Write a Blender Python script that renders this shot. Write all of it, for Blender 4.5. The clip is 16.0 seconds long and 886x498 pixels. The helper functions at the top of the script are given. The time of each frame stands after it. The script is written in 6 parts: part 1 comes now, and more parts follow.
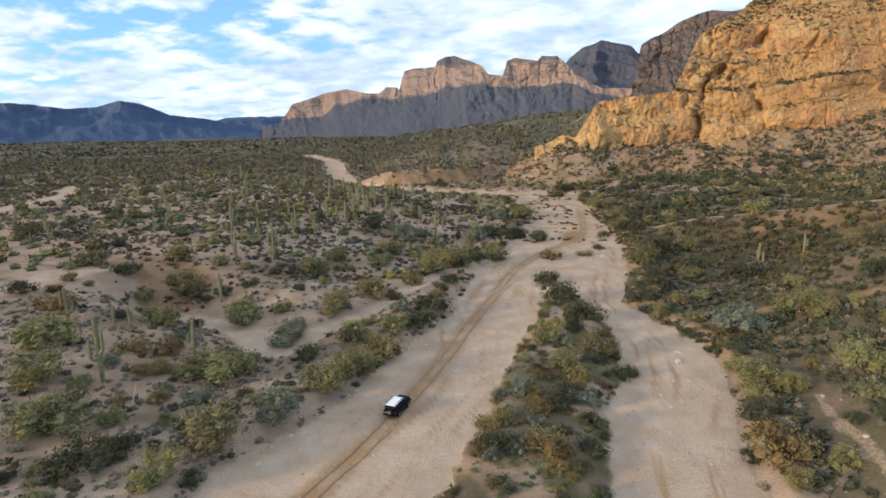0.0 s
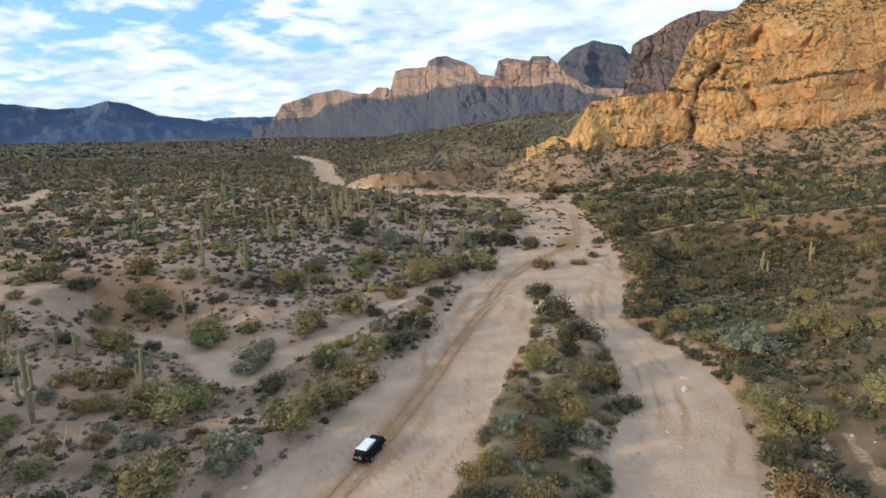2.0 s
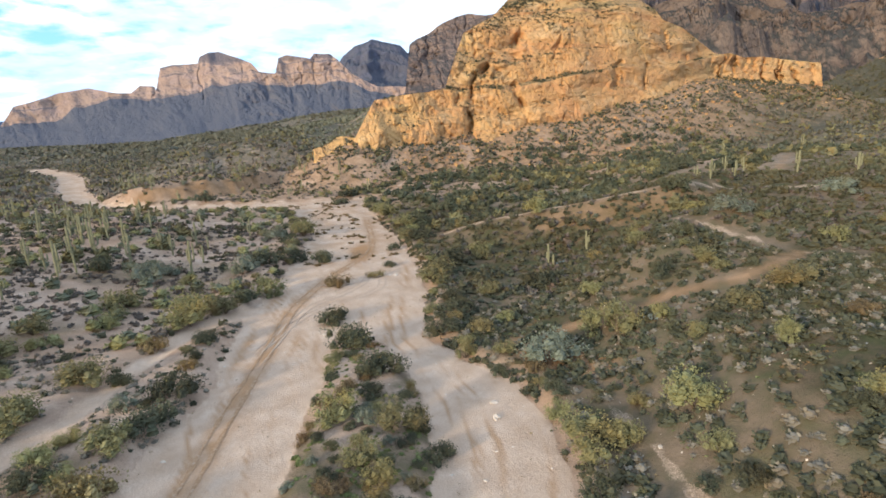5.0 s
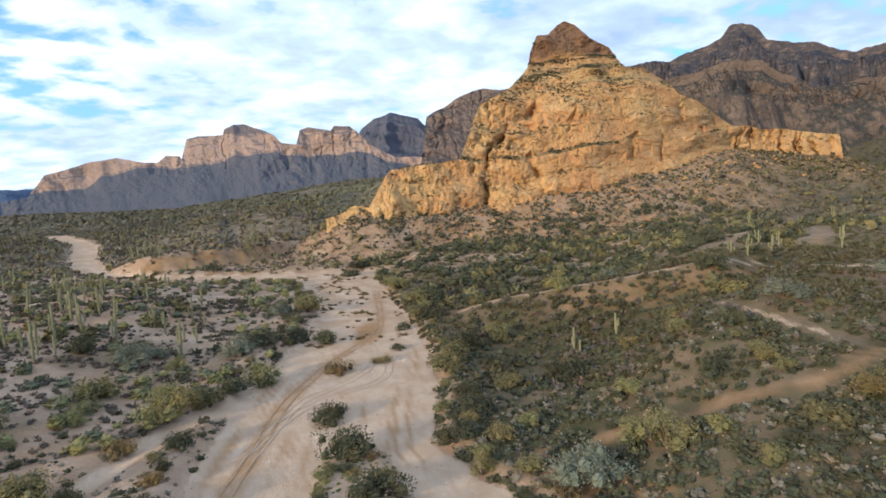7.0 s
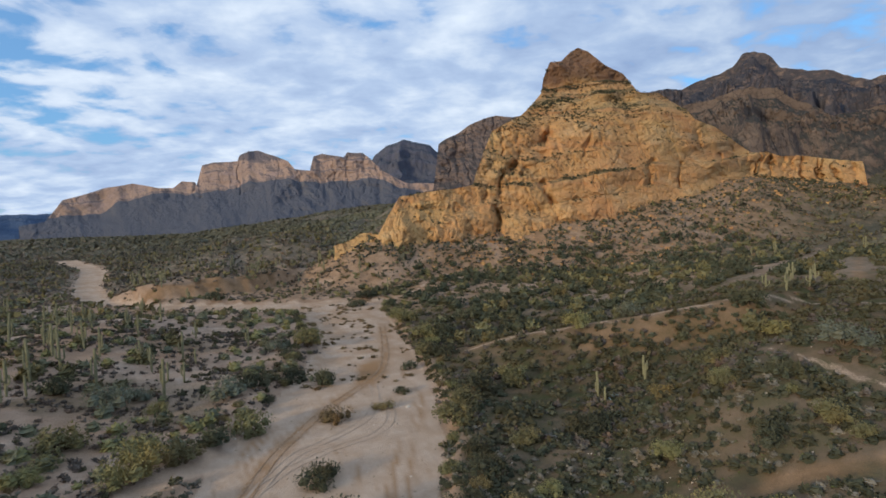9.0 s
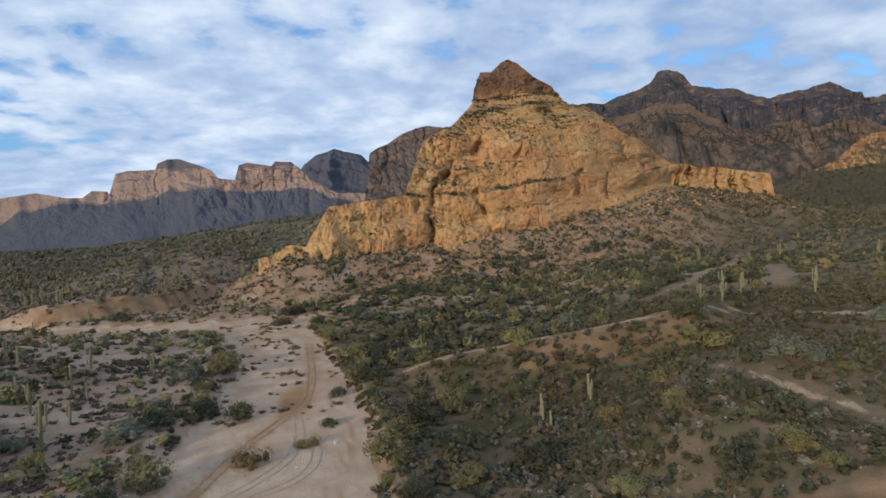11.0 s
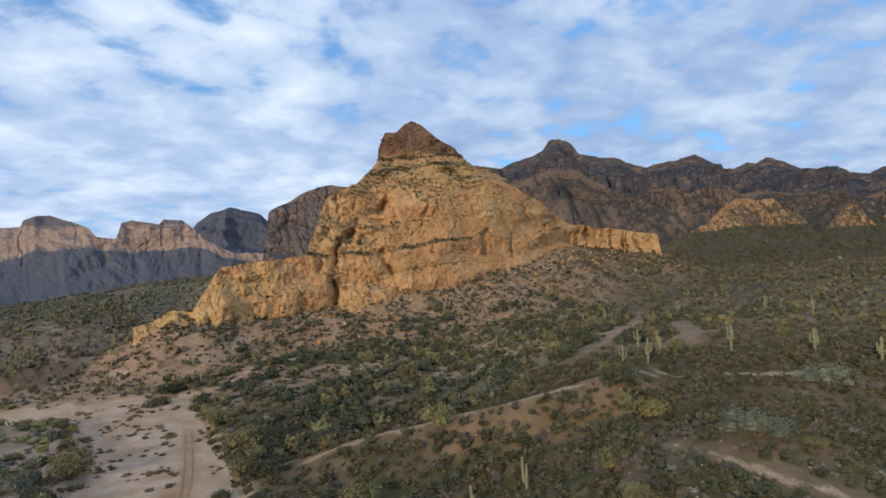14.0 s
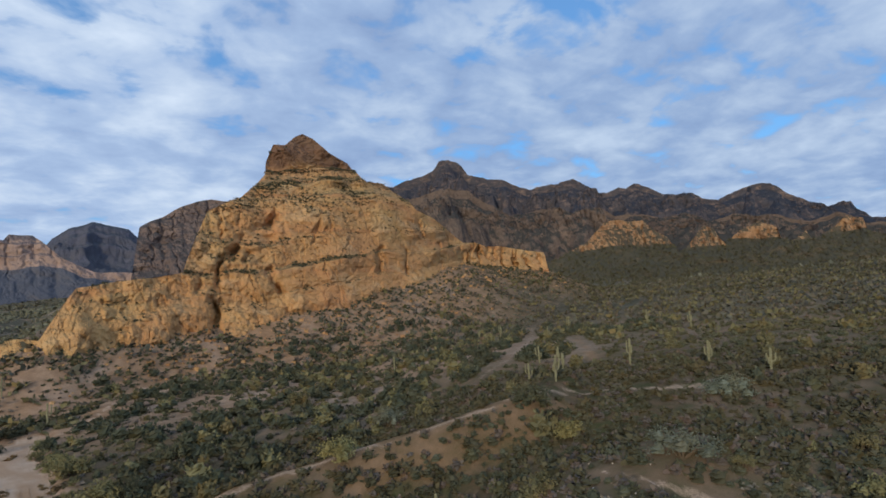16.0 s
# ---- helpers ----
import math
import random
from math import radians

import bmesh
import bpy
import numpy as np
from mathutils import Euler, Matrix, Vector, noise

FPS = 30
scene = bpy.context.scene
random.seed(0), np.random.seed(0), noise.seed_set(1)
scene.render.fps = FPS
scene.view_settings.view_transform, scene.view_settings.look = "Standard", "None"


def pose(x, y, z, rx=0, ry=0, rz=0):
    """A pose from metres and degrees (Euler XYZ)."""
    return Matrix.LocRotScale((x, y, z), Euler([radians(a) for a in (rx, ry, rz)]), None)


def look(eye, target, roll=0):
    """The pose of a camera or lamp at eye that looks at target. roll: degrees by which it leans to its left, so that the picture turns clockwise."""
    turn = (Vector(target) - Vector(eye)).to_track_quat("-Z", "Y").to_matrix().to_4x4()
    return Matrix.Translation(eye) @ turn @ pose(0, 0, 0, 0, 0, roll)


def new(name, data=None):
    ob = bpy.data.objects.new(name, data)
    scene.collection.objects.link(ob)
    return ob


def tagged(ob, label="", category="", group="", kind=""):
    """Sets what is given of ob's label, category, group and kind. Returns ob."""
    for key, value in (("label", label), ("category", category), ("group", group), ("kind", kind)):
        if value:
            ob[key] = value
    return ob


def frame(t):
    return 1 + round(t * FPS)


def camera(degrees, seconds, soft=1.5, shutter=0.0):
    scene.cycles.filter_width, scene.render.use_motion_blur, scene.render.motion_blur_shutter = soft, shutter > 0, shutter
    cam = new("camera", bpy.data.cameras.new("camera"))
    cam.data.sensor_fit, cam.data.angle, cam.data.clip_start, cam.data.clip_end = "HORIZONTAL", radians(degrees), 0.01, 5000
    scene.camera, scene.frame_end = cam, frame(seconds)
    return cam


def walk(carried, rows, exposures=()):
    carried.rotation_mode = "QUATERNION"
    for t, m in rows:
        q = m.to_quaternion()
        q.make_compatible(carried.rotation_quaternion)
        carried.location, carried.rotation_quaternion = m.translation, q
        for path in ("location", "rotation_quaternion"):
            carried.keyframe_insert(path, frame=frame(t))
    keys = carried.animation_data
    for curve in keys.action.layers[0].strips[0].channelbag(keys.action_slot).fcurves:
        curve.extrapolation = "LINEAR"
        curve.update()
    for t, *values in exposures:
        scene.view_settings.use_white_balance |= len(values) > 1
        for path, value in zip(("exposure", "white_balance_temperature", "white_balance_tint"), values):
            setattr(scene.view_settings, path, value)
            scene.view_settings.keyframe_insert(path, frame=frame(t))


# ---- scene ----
cam = camera(77.5, 16.0, soft=1.7)
PATH = [
    (0, (0.00, -0.00, 36.40), (0.00, 97.66, 14.90), -1.04),
    (0.5, (0.39, 2.27, 36.53), (0.38, 99.93, 15.05), -0.98),
    (1, (0.81, 4.58, 36.53), (0.78, 102.25, 15.07), -0.95),
    (1.5, (1.23, 6.89, 36.57), (1.12, 104.55, 15.06), -0.96),
    (2, (1.67, 9.15, 36.76), (3.06, 106.80, 15.26), -1.09),
    (2.5, (2.11, 11.26, 36.94), (21.34, 106.81, 14.60), -1.96),
    (3, (2.90, 13.38, 37.03), (47.56, 99.63, 13.23), -3.01),
    (3.5, (3.93, 15.41, 37.19), (46.72, 102.52, 13.10), -2.92),
    (4, (5.03, 17.65, 37.35), (41.30, 107.74, 13.51), -2.79),
    (6.5, (11.02, 31.35, 38.35), (46.40, 122.45, 17.21), -2.46),
    (7, (12.21, 34.13, 38.51), (46.66, 127.38, 27.63), -2.33),
    (7.5, (13.35, 36.85, 38.64), (45.43, 131.33, 31.95), -2.17),
    (8, (14.55, 39.52, 38.73), (46.67, 133.98, 32.14), -2.11),
    (10.5, (19.55, 51.63, 39.21), (58.72, 143.52, 34.52), -2.19),
    (11, (20.42, 53.94, 39.28), (64.46, 143.58, 34.48), -2.41),
    (11.5, (21.31, 56.27, 39.36), (69.99, 143.48, 34.36), -2.61),
    (12, (22.21, 58.59, 39.46), (74.57, 143.62, 34.25), -2.73),
    (12.5, (23.07, 60.82, 39.54), (78.90, 143.60, 34.15), -2.84),
    (13, (23.99, 63.04, 39.63), (81.44, 144.80, 35.81), -2.85),
    (13.5, (24.93, 65.43, 39.74), (84.13, 146.02, 38.60), -2.95),
    (14, (25.83, 67.77, 39.73), (85.16, 148.10, 44.93), -2.92),
    (14.5, (26.75, 70.00, 39.76), (86.89, 149.46, 48.00), -2.95),
    (15, (27.63, 72.29, 39.75), (92.65, 147.84, 47.79), -3.16),
    (15.5, (28.59, 74.63, 39.73), (98.81, 145.41, 47.45), -3.40),
    (16, (29.66, 76.91, 39.63), (103.62, 143.79, 47.09), -3.57),
]
walk(cam, [(t, look(eye, target, roll)) for t, eye, target, roll in PATH],
     [(0.0, 0.26, 6150, 7), (2.0, 0.28, 6150, 7), (3.5, 0.52, 5950, 7), (4.2, 0.66, 5850, 7), (6.4, 0.63, 5850, 7), (7.0, 0.38, 5900, 7), (7.8, -0.25, 5800, 7), (10.5, -0.28, 5800, 7), (12.0, -0.17, 5850, 7), (13.3, -0.06, 5850, 7), (13.8, -0.14, 5750, 7), (14.5, -0.42, 5600, 7), (16.0, -0.48, 5550, 7)])

# ---- world, sun ----
SUN_AZ, SUN_EL = radians(247), radians(13)


def link(tree, a, b):
    tree.links.new(a, b)


def math_node(tree, op, a, b=None, clamp=False):
    n = tree.nodes.new("ShaderNodeMath")
    n.operation, n.use_clamp = op, clamp
    for slot, v in zip(n.inputs, (a, b)):
        if v is None:
            continue
        if isinstance(v, (int, float)):
            slot.default_value = v
        else:
            tree.links.new(v, slot)
    return n.outputs[0]


def ramp(tree, fac, stops):
    n = tree.nodes.new("ShaderNodeValToRGB")
    el = n.color_ramp.elements
    while len(el) < len(stops):
        el.new(0.5)
    for e, (pos, col) in zip(el, stops):
        e.position, e.color = pos, (*col, 1) if len(col) == 3 else col
    tree.links.new(fac, n.inputs[0])
    return n.outputs[0]


def mix(tree, fac, a, b, kind="MIX"):
    n = tree.nodes.new("ShaderNodeMix")
    n.data_type, n.blend_type = "RGBA", kind
    for slot, v in ((n.inputs[0], fac), (n.inputs[6], a), (n.inputs[7], b)):
        if isinstance(v, (int, float)):
            slot.default_value = v
        elif isinstance(v, tuple):
            slot.default_value = (*v, 1)
        else:
            tree.links.new(v, slot)
    return n.outputs[2]


def noise_tex(tree, vec, scale, detail=4.0, rough=0.55, distortion=0.0):
    n = tree.nodes.new("ShaderNodeTexNoise")
    n.inputs["Scale"].default_value, n.inputs["Detail"].default_value = scale, detail
    n.inputs["Roughness"].default_value, n.inputs["Distortion"].default_value = rough, distortion
    tree.links.new(vec, n.inputs["Vector"])
    return n.outputs["Fac"]


def mapped(tree, vec, scale=(1, 1, 1), loc=(0, 0, 0), rot=(0, 0, 0)):
    n = tree.nodes.new("ShaderNodeMapping")
    n.inputs["Scale"].default_value, n.inputs["Location"].default_value, n.inputs["Rotation"].default_value = scale, loc, rot
    tree.links.new(vec, n.inputs["Vector"])
    return n.outputs[0]


def build_world():
    world = bpy.data.worlds.new("sky")
    world.use_nodes = True
    scene.world = world
    tree = world.node_tree
    tree.nodes.clear()
    sky = tree.nodes.new("ShaderNodeTexSky")
    sky.sky_type, sky.sun_disc = "NISHITA", False
    sky.sun_elevation, sky.sun_rotation = SUN_EL, SUN_AZ
    sky.air_density, sky.dust_density, sky.ozone_density = 1.0, 0.6, 2.0
    coord = tree.nodes.new("ShaderNodeTexCoord").outputs["Generated"]
    sep = tree.nodes.new("ShaderNodeSeparateXYZ")
    link(tree, coord, sep.inputs[0])
    up = math_node(tree, "ADD", math_node(tree, "MAXIMUM", sep.outputs[2], 0.0), 0.21)
    flat = tree.nodes.new("ShaderNodeCombineXYZ")
    link(tree, math_node(tree, "DIVIDE", sep.outputs[0], up), flat.inputs[0])
    link(tree, math_node(tree, "DIVIDE", sep.outputs[1], up), flat.inputs[1])
    # a layer of broken cloud: wide banks, rows of puffs within them, and their grey undersides
    banks = noise_tex(tree, mapped(tree, flat.outputs[0], (1, 1, 1), (3.1, 0.6, 0)), 0.55, 3, 0.5)
    puffs = noise_tex(tree, mapped(tree, flat.outputs[0], (1.0, 1.1, 1), (0, 2, 0), (0, 0, 0.5)), 4.8, 5, 0.52, 0.25)
    cover = math_node(tree, "ADD", math_node(tree, "MULTIPLY", banks, 0.8), math_node(tree, "MULTIPLY", puffs, 0.85))
    mask = ramp(tree, cover, [(0.66, (0, 0, 0)), (0.78, (1, 1, 1))])
    grey = noise_tex(tree, mapped(tree, flat.outputs[0], (1, 1.1, 1), (7, 1, 0), (0, 0, 0.4)), 1.7, 6, 0.6, 0.2)
    lit = math_node(tree, "ADD", math_node(tree, "MULTIPLY", grey, 0.5), math_node(tree, "MULTIPLY", puffs, 0.5))
    tone = ramp(tree, lit, [(0.36, (0.48, 0.58, 0.79)), (0.48, (0.64, 0.74, 0.92)), (0.57, (0.86, 0.92, 1.02)), (0.67, (1.10, 1.12, 1.15))])
    east = math_node(tree, "ADD", math_node(tree, "MULTIPLY", sep.outputs[0], 0.93), math_node(tree, "MULTIPLY", sep.outputs[1], 0.36))
    tone = mix(tree, ramp(tree, east, [(0.62, (0, 0, 0)), (0.98, (1, 1, 1))]), tone, mix(tree, 1.0, tone, (0.74, 0.79, 0.86), "MULTIPLY"))
    blue = mix(tree, 1.0, sky.outputs[0], (0.135, 0.187, 0.225), "MULTIPLY")
    blue = mix(tree, 0.45, blue, (0.34, 0.56, 0.90))
    full = mix(tree, mask, blue, tone)
    out = tree.nodes.new("ShaderNodeOutputWorld")
    bg = tree.nodes.new("ShaderNodeBackground")
    bg.inputs["Strength"].default_value = 1.0
    link(tree, full, bg.inputs["Color"])
    link(tree, bg.outputs[0], out.inputs[0])


build_world()
sun_data = bpy.data.lights.new("sun", "SUN")
sun_data.energy, sun_data.angle, sun_data.color = 3.55, radians(5), (1.0, 0.76, 0.48)
sun = new("sun", sun_data)
sun.matrix_world = look((math.sin(SUN_AZ) * 100, math.cos(SUN_AZ) * 100, math.tan(SUN_EL) * 100), (0, 0, 0))

# ---- the lie of the land (TERRAIN BEGIN) ----
def value_noise(x, y, seed=0):
    xi, yi = np.floor(x).astype(np.int64), np.floor(y).astype(np.int64)
    fx, fy = x - xi, y - yi
    fx, fy = fx * fx * (3 - 2 * fx), fy * fy * (3 - 2 * fy)

    def corner(a, b):
        h = (a * 374761393 + b * 668265263 + seed * 1442695041) & 0x7FFFFFFF
        h = ((h ^ (h >> 13)) * 1274126177) & 0x7FFFFFFF
        return ((h ^ (h >> 16)) & 0xFFFF) / 65535.0

    top = corner(xi, yi) * (1 - fx) + corner(xi + 1, yi) * fx
    low = corner(xi, yi + 1) * (1 - fx) + corner(xi + 1, yi + 1) * fx
    return top * (1 - fy) + low * fy


def fbm(x, y, octaves=4, seed=0, gain=0.5):
    """Sums to about -1..1."""
    total, amp, norm = 0.0, 1.0, 0.0
    for o in range(octaves):
        total = total + amp * (2 * value_noise(x * 2.0**o + 17 * o, y * 2.0**o - 9 * o, seed + o) - 1)
        norm, amp = norm + amp, amp * gain
    return total / norm


def step(a, b, x):
    t = np.clip((x - a) / (b - a), 0, 1)
    return t * t * (3 - 2 * t)


def along(points, x, y):
    """Distance to a polyline, and its third column there."""
    best, third = np.full(np.shape(x), 1e9), np.zeros(np.shape(x))
    for a, b in zip(points[:-1], points[1:]):
        dx, dy = b[0] - a[0], b[1] - a[1]
        t = np.clip(((x - a[0]) * dx + (y - a[1]) * dy) / (dx * dx + dy * dy), 0, 1)
        d = np.hypot(x - a[0] - t * dx, y - a[1] - t * dy)
        if len(a) > 2:
            third = np.where(d < best, a[2] + t * (b[2] - a[2]), third)
        best = np.minimum(best, d)
    return best, third


BANK_LEFT = ((-60, -62), (0, -44), (40, -30), (56, -23), (70, -14), (80, -10), (92, -5), (105, 2), (128, 6), (151, 14), (180, 24), (217, 35), (246, 38), (275, 34), (288, 20), (296, 0))
BANK_RIGHT = ((-60, 12), (0, 22), (40, 30), (55, 33), (64, 37), (76, 42), (88, 43), (97, 40), (111, 38), (133, 47), (162, 54), (197, 59), (243, 64), (276, 68), (296, 76))
FAR_WASH = ((52, 292, 13), (10, 312, 9), (-30, 338, 7), (-58, 368, 6), (-82, 440, 8), (-98, 520, 9), (-120, 620, 10), (-190, 800, 12))
SIDE_WASH = ((-58, 108, 1.5), (-39, 98, 3.0), (-29, 88, 4.5), (-23, 95, 3.0), (-16, 103, 2.0), (-9, 119, 2.0), (-2, 131, 2.2), (9, 140, 2.5))
ISLAND = ((26, 112, 4), (24, 100, 6.5), (20, 84, 8.5), (14, 68, 8), (9, 52, 8), (0, 30, 8))
FOOT = ((640, 470, 60), (575, 410, 56), (523, 424, 61), (484, 429, 63), (445, 426, 65), (395, 406, 59), (349, 394, 48), (298, 384, 42), (262, 379, 33), (225, 383, 33), (185, 389, 27), (167, 390, 28), (134, 390, 25.5), (95, 387, 28), (86, 402, 27), (150, 520, 46), (190, 640, 60), (250, 820, 70))
TYRES = ((-27, 20), (-14, 50), (-8, 61), (-5, 70), (-1, 80), (4, 96), (11, 116), (17, 136), (23, 147), (30, 159), (39, 170), (46, 179), (52, 200), (60, 240))
LOOP = ((9, 112), (20, 137), (27, 141), (36, 148), (40, 158), (42, 171))
RIDGE_CREST = ((62, 188, 1), (80, 176, 5.5), (97, 163, 10.0), (112, 152, 13.5), (126, 145, 16.0), (150, 150, 16.5))
RIDGE_PATH = ((62, 188), (80, 176), (97, 163), (112, 152), (126, 145), (142, 143), (147, 130), (148, 112))
BERM_ROAD = ((97, 112), (96, 97), (97, 84), (104, 74), (108, 60), (118, 30))
ORANGE_ROAD = ((59, 96), (68, 91), (74.5, 87), (80, 83), (86.5, 81.5), (96, 84))
NEAR_TRAIL = ((49, 73), (47, 65), (44.5, 56.6), (42.8, 49.4), (41.5, 42.7), (40.5, 30), (40, 10))
VALLEY_TRAIL = ((78, 290), (92, 303), (109, 328), (124, 346))
FAR_TRAIL = ((160, 183), (182, 191), (218, 207), (280, 244), (337, 280), (380, 298), (421, 305), (480, 345))
FAR_TRAIL_B = ((195, 164), (224, 183), (273, 216), (290, 208), (321, 215), (346, 221), (439, 265), (523, 285))
LEFT_ROAD = ((-166, 200), (-168, 232), (-180, 262), (-205, 305))


def wash_depth(x, y):
    """Metres inside the sandy bed; negative outside."""
    wob = 1.6 * fbm(x / 9, y / 9, 3, 5)
    left = np.interp(y, [p[0] for p in BANK_LEFT], [p[1] for p in BANK_LEFT])
    right = np.interp(y, [p[0] for p in BANK_RIGHT], [p[1] for p in BANK_RIGHT])
    main = np.minimum(np.minimum(x - left, right - x), 297 - y)
    d, w = along(FAR_WASH, x, y)
    far = w - d
    return np.maximum(main, far) + wob


def island_depth(x, y):
    d, w = along(ISLAND, x, y)
    return w - d + 1.2 * fbm(x / 5, y / 5, 3, 8)


def talus(x, y):
    """Height of the scree below the cliffs."""
    d, foot = along(FOOT, x, y)
    return foot - 0.5 * d, d


def ground_z(x, y):
    x, y = np.asarray(x, float), np.asarray(y, float)
    wash = wash_depth(x, y)
    r, az = np.hypot(x, y), np.degrees(np.arctan2(x, y))
    # right of the bed: a hill that climbs to a low plateau, with spurs and a hollow behind
    s = 0.8 * x - 0.6 * y
    right_side = step(0, 26, x - np.interp(y, [p[0] for p in BANK_RIGHT], [p[1] for p in BANK_RIGHT]))
    hill = (12.5 + 5 * step(110, 165, x) * step(170, 110, y)) * step(-27, 27, s) * (1 - 0.75 * step(160, 290, y)) * (1 - 0.25 * step(200, 330, x))
    spur = 4.5 * np.exp(-((along(((84, 106), (97, 111), (112, 98)), x, y)[0] / 13) ** 2))
    spur = spur - 1.2 * np.exp(-((along(((70, 118), (92, 130), (120, 128)), x, y)[0] / 9) ** 2))
    crest_d, crest_z = along(RIDGE_CREST, x, y)
    valley = 2.5 + 3.5 * step(150, 330, x)
    rightz = right_side * (hill + spur * step(45, 75, x) + valley * step(190, 330, y + 0.5 * x))
    rightz = rightz + right_side * step(55, 80, x) * (1.3 * fbm(x / 24, y / 24, 3, 14) - 0.5)
    lift = crest_z * np.exp(-((crest_d / np.where(y < 150, 15, 13)) ** 2)) * right_side
    over = np.clip(0.5 + (lift - rightz) / 6.0, 0, 1)
    rightz = rightz * (1 - over) + lift * over + 1.5 * over * (1 - over)
    # left of the bed: low benches
    out = np.maximum(-wash, 0)
    leftz = np.where(x < np.interp(y, [p[0] for p in BANK_LEFT], [p[1] for p in BANK_LEFT]), 7.0 * step(12, 75, out) * (1 - 0.6 * step(250, 600, y)), 0)
    side, w = along(SIDE_WASH, x, y)
    leftz = leftz * step(0, 12, side - w)
    apron = 0.045 * np.maximum(r - 380, 0) * step(-8, 14, az) * step(6, 60, out)
    edge = y - np.interp(x, (-70, -45, -15, 14, 34, 60), (350, 350, 352, 363, 384, 420)) + 2.0 * fbm(x / 8, y / 8, 3, 13)
    far_bank = 7.5 * step(0, 5, edge) * np.exp(-((np.maximum(edge, 0) / 70) ** 2)) * step(-58, -34, x) * step(70, 30, x)
    bank = 1.1 * step(0.0, 3.5, out) * step(0, 5, side - w + 2)
    rough = (0.5 * fbm(x / 14, y / 14, 4, 2) + 1.4 * fbm(x / 55, y / 55, 3, 3)) * step(2, 25, out) + 7 * fbm(x / 260, y / 260, 3, 4) * step(200, 900, r) * step(10, 80, out)
    shoulder = 22 * np.exp(-((along(((50, 560), (110, 650), (200, 850)), x, y)[0] / 90) ** 2)) * step(0, 60, out)
    z = bank + rightz + leftz + apron + far_bank + rough + shoulder
    scree, d = talus(x, y)
    scree = scree + (1.6 * fbm(x / 16, y / 16, 4, 6) + 3.0 * fbm(x / 45, y / 45, 3, 7)) * step(0, 30, d)
    gap = np.clip(0.5 + 0.5 * (scree - z) / 5.0, 0, 1)
    z = z * (1 - gap) + scree * gap + 2.5 * gap * (1 - gap)
    z = z * step(-0.2, 3.0, out)
    isl = island_depth(x, y)
    z = z + 0.9 * step(-0.3, 2.5, isl) * (wash > 0) + 0.10 * fbm(x / 3.5, y / 3.5, 3, 11)
    return z
# ---- (TERRAIN END) ----


# ---- materials ----
def material(name):
    m = bpy.data.materials.new(name)
    m.use_nodes = True
    tree = m.node_tree
    bsdf = tree.nodes["Principled BSDF"]
    bsdf.inputs["Roughness"].default_value = 0.9
    bsdf.inputs["Specular IOR Level"].default_value = 0.03
    return m, tree, bsdf


def bump(tree, bsdf, height, strength, distance):
    b = tree.nodes.new("ShaderNodeBump")
    b.inputs["Strength"].default_value, b.inputs["Distance"].default_value = strength, distance
    link(tree, height, b.inputs["Height"])
    link(tree, b.outputs[0], bsdf.inputs["Normal"])


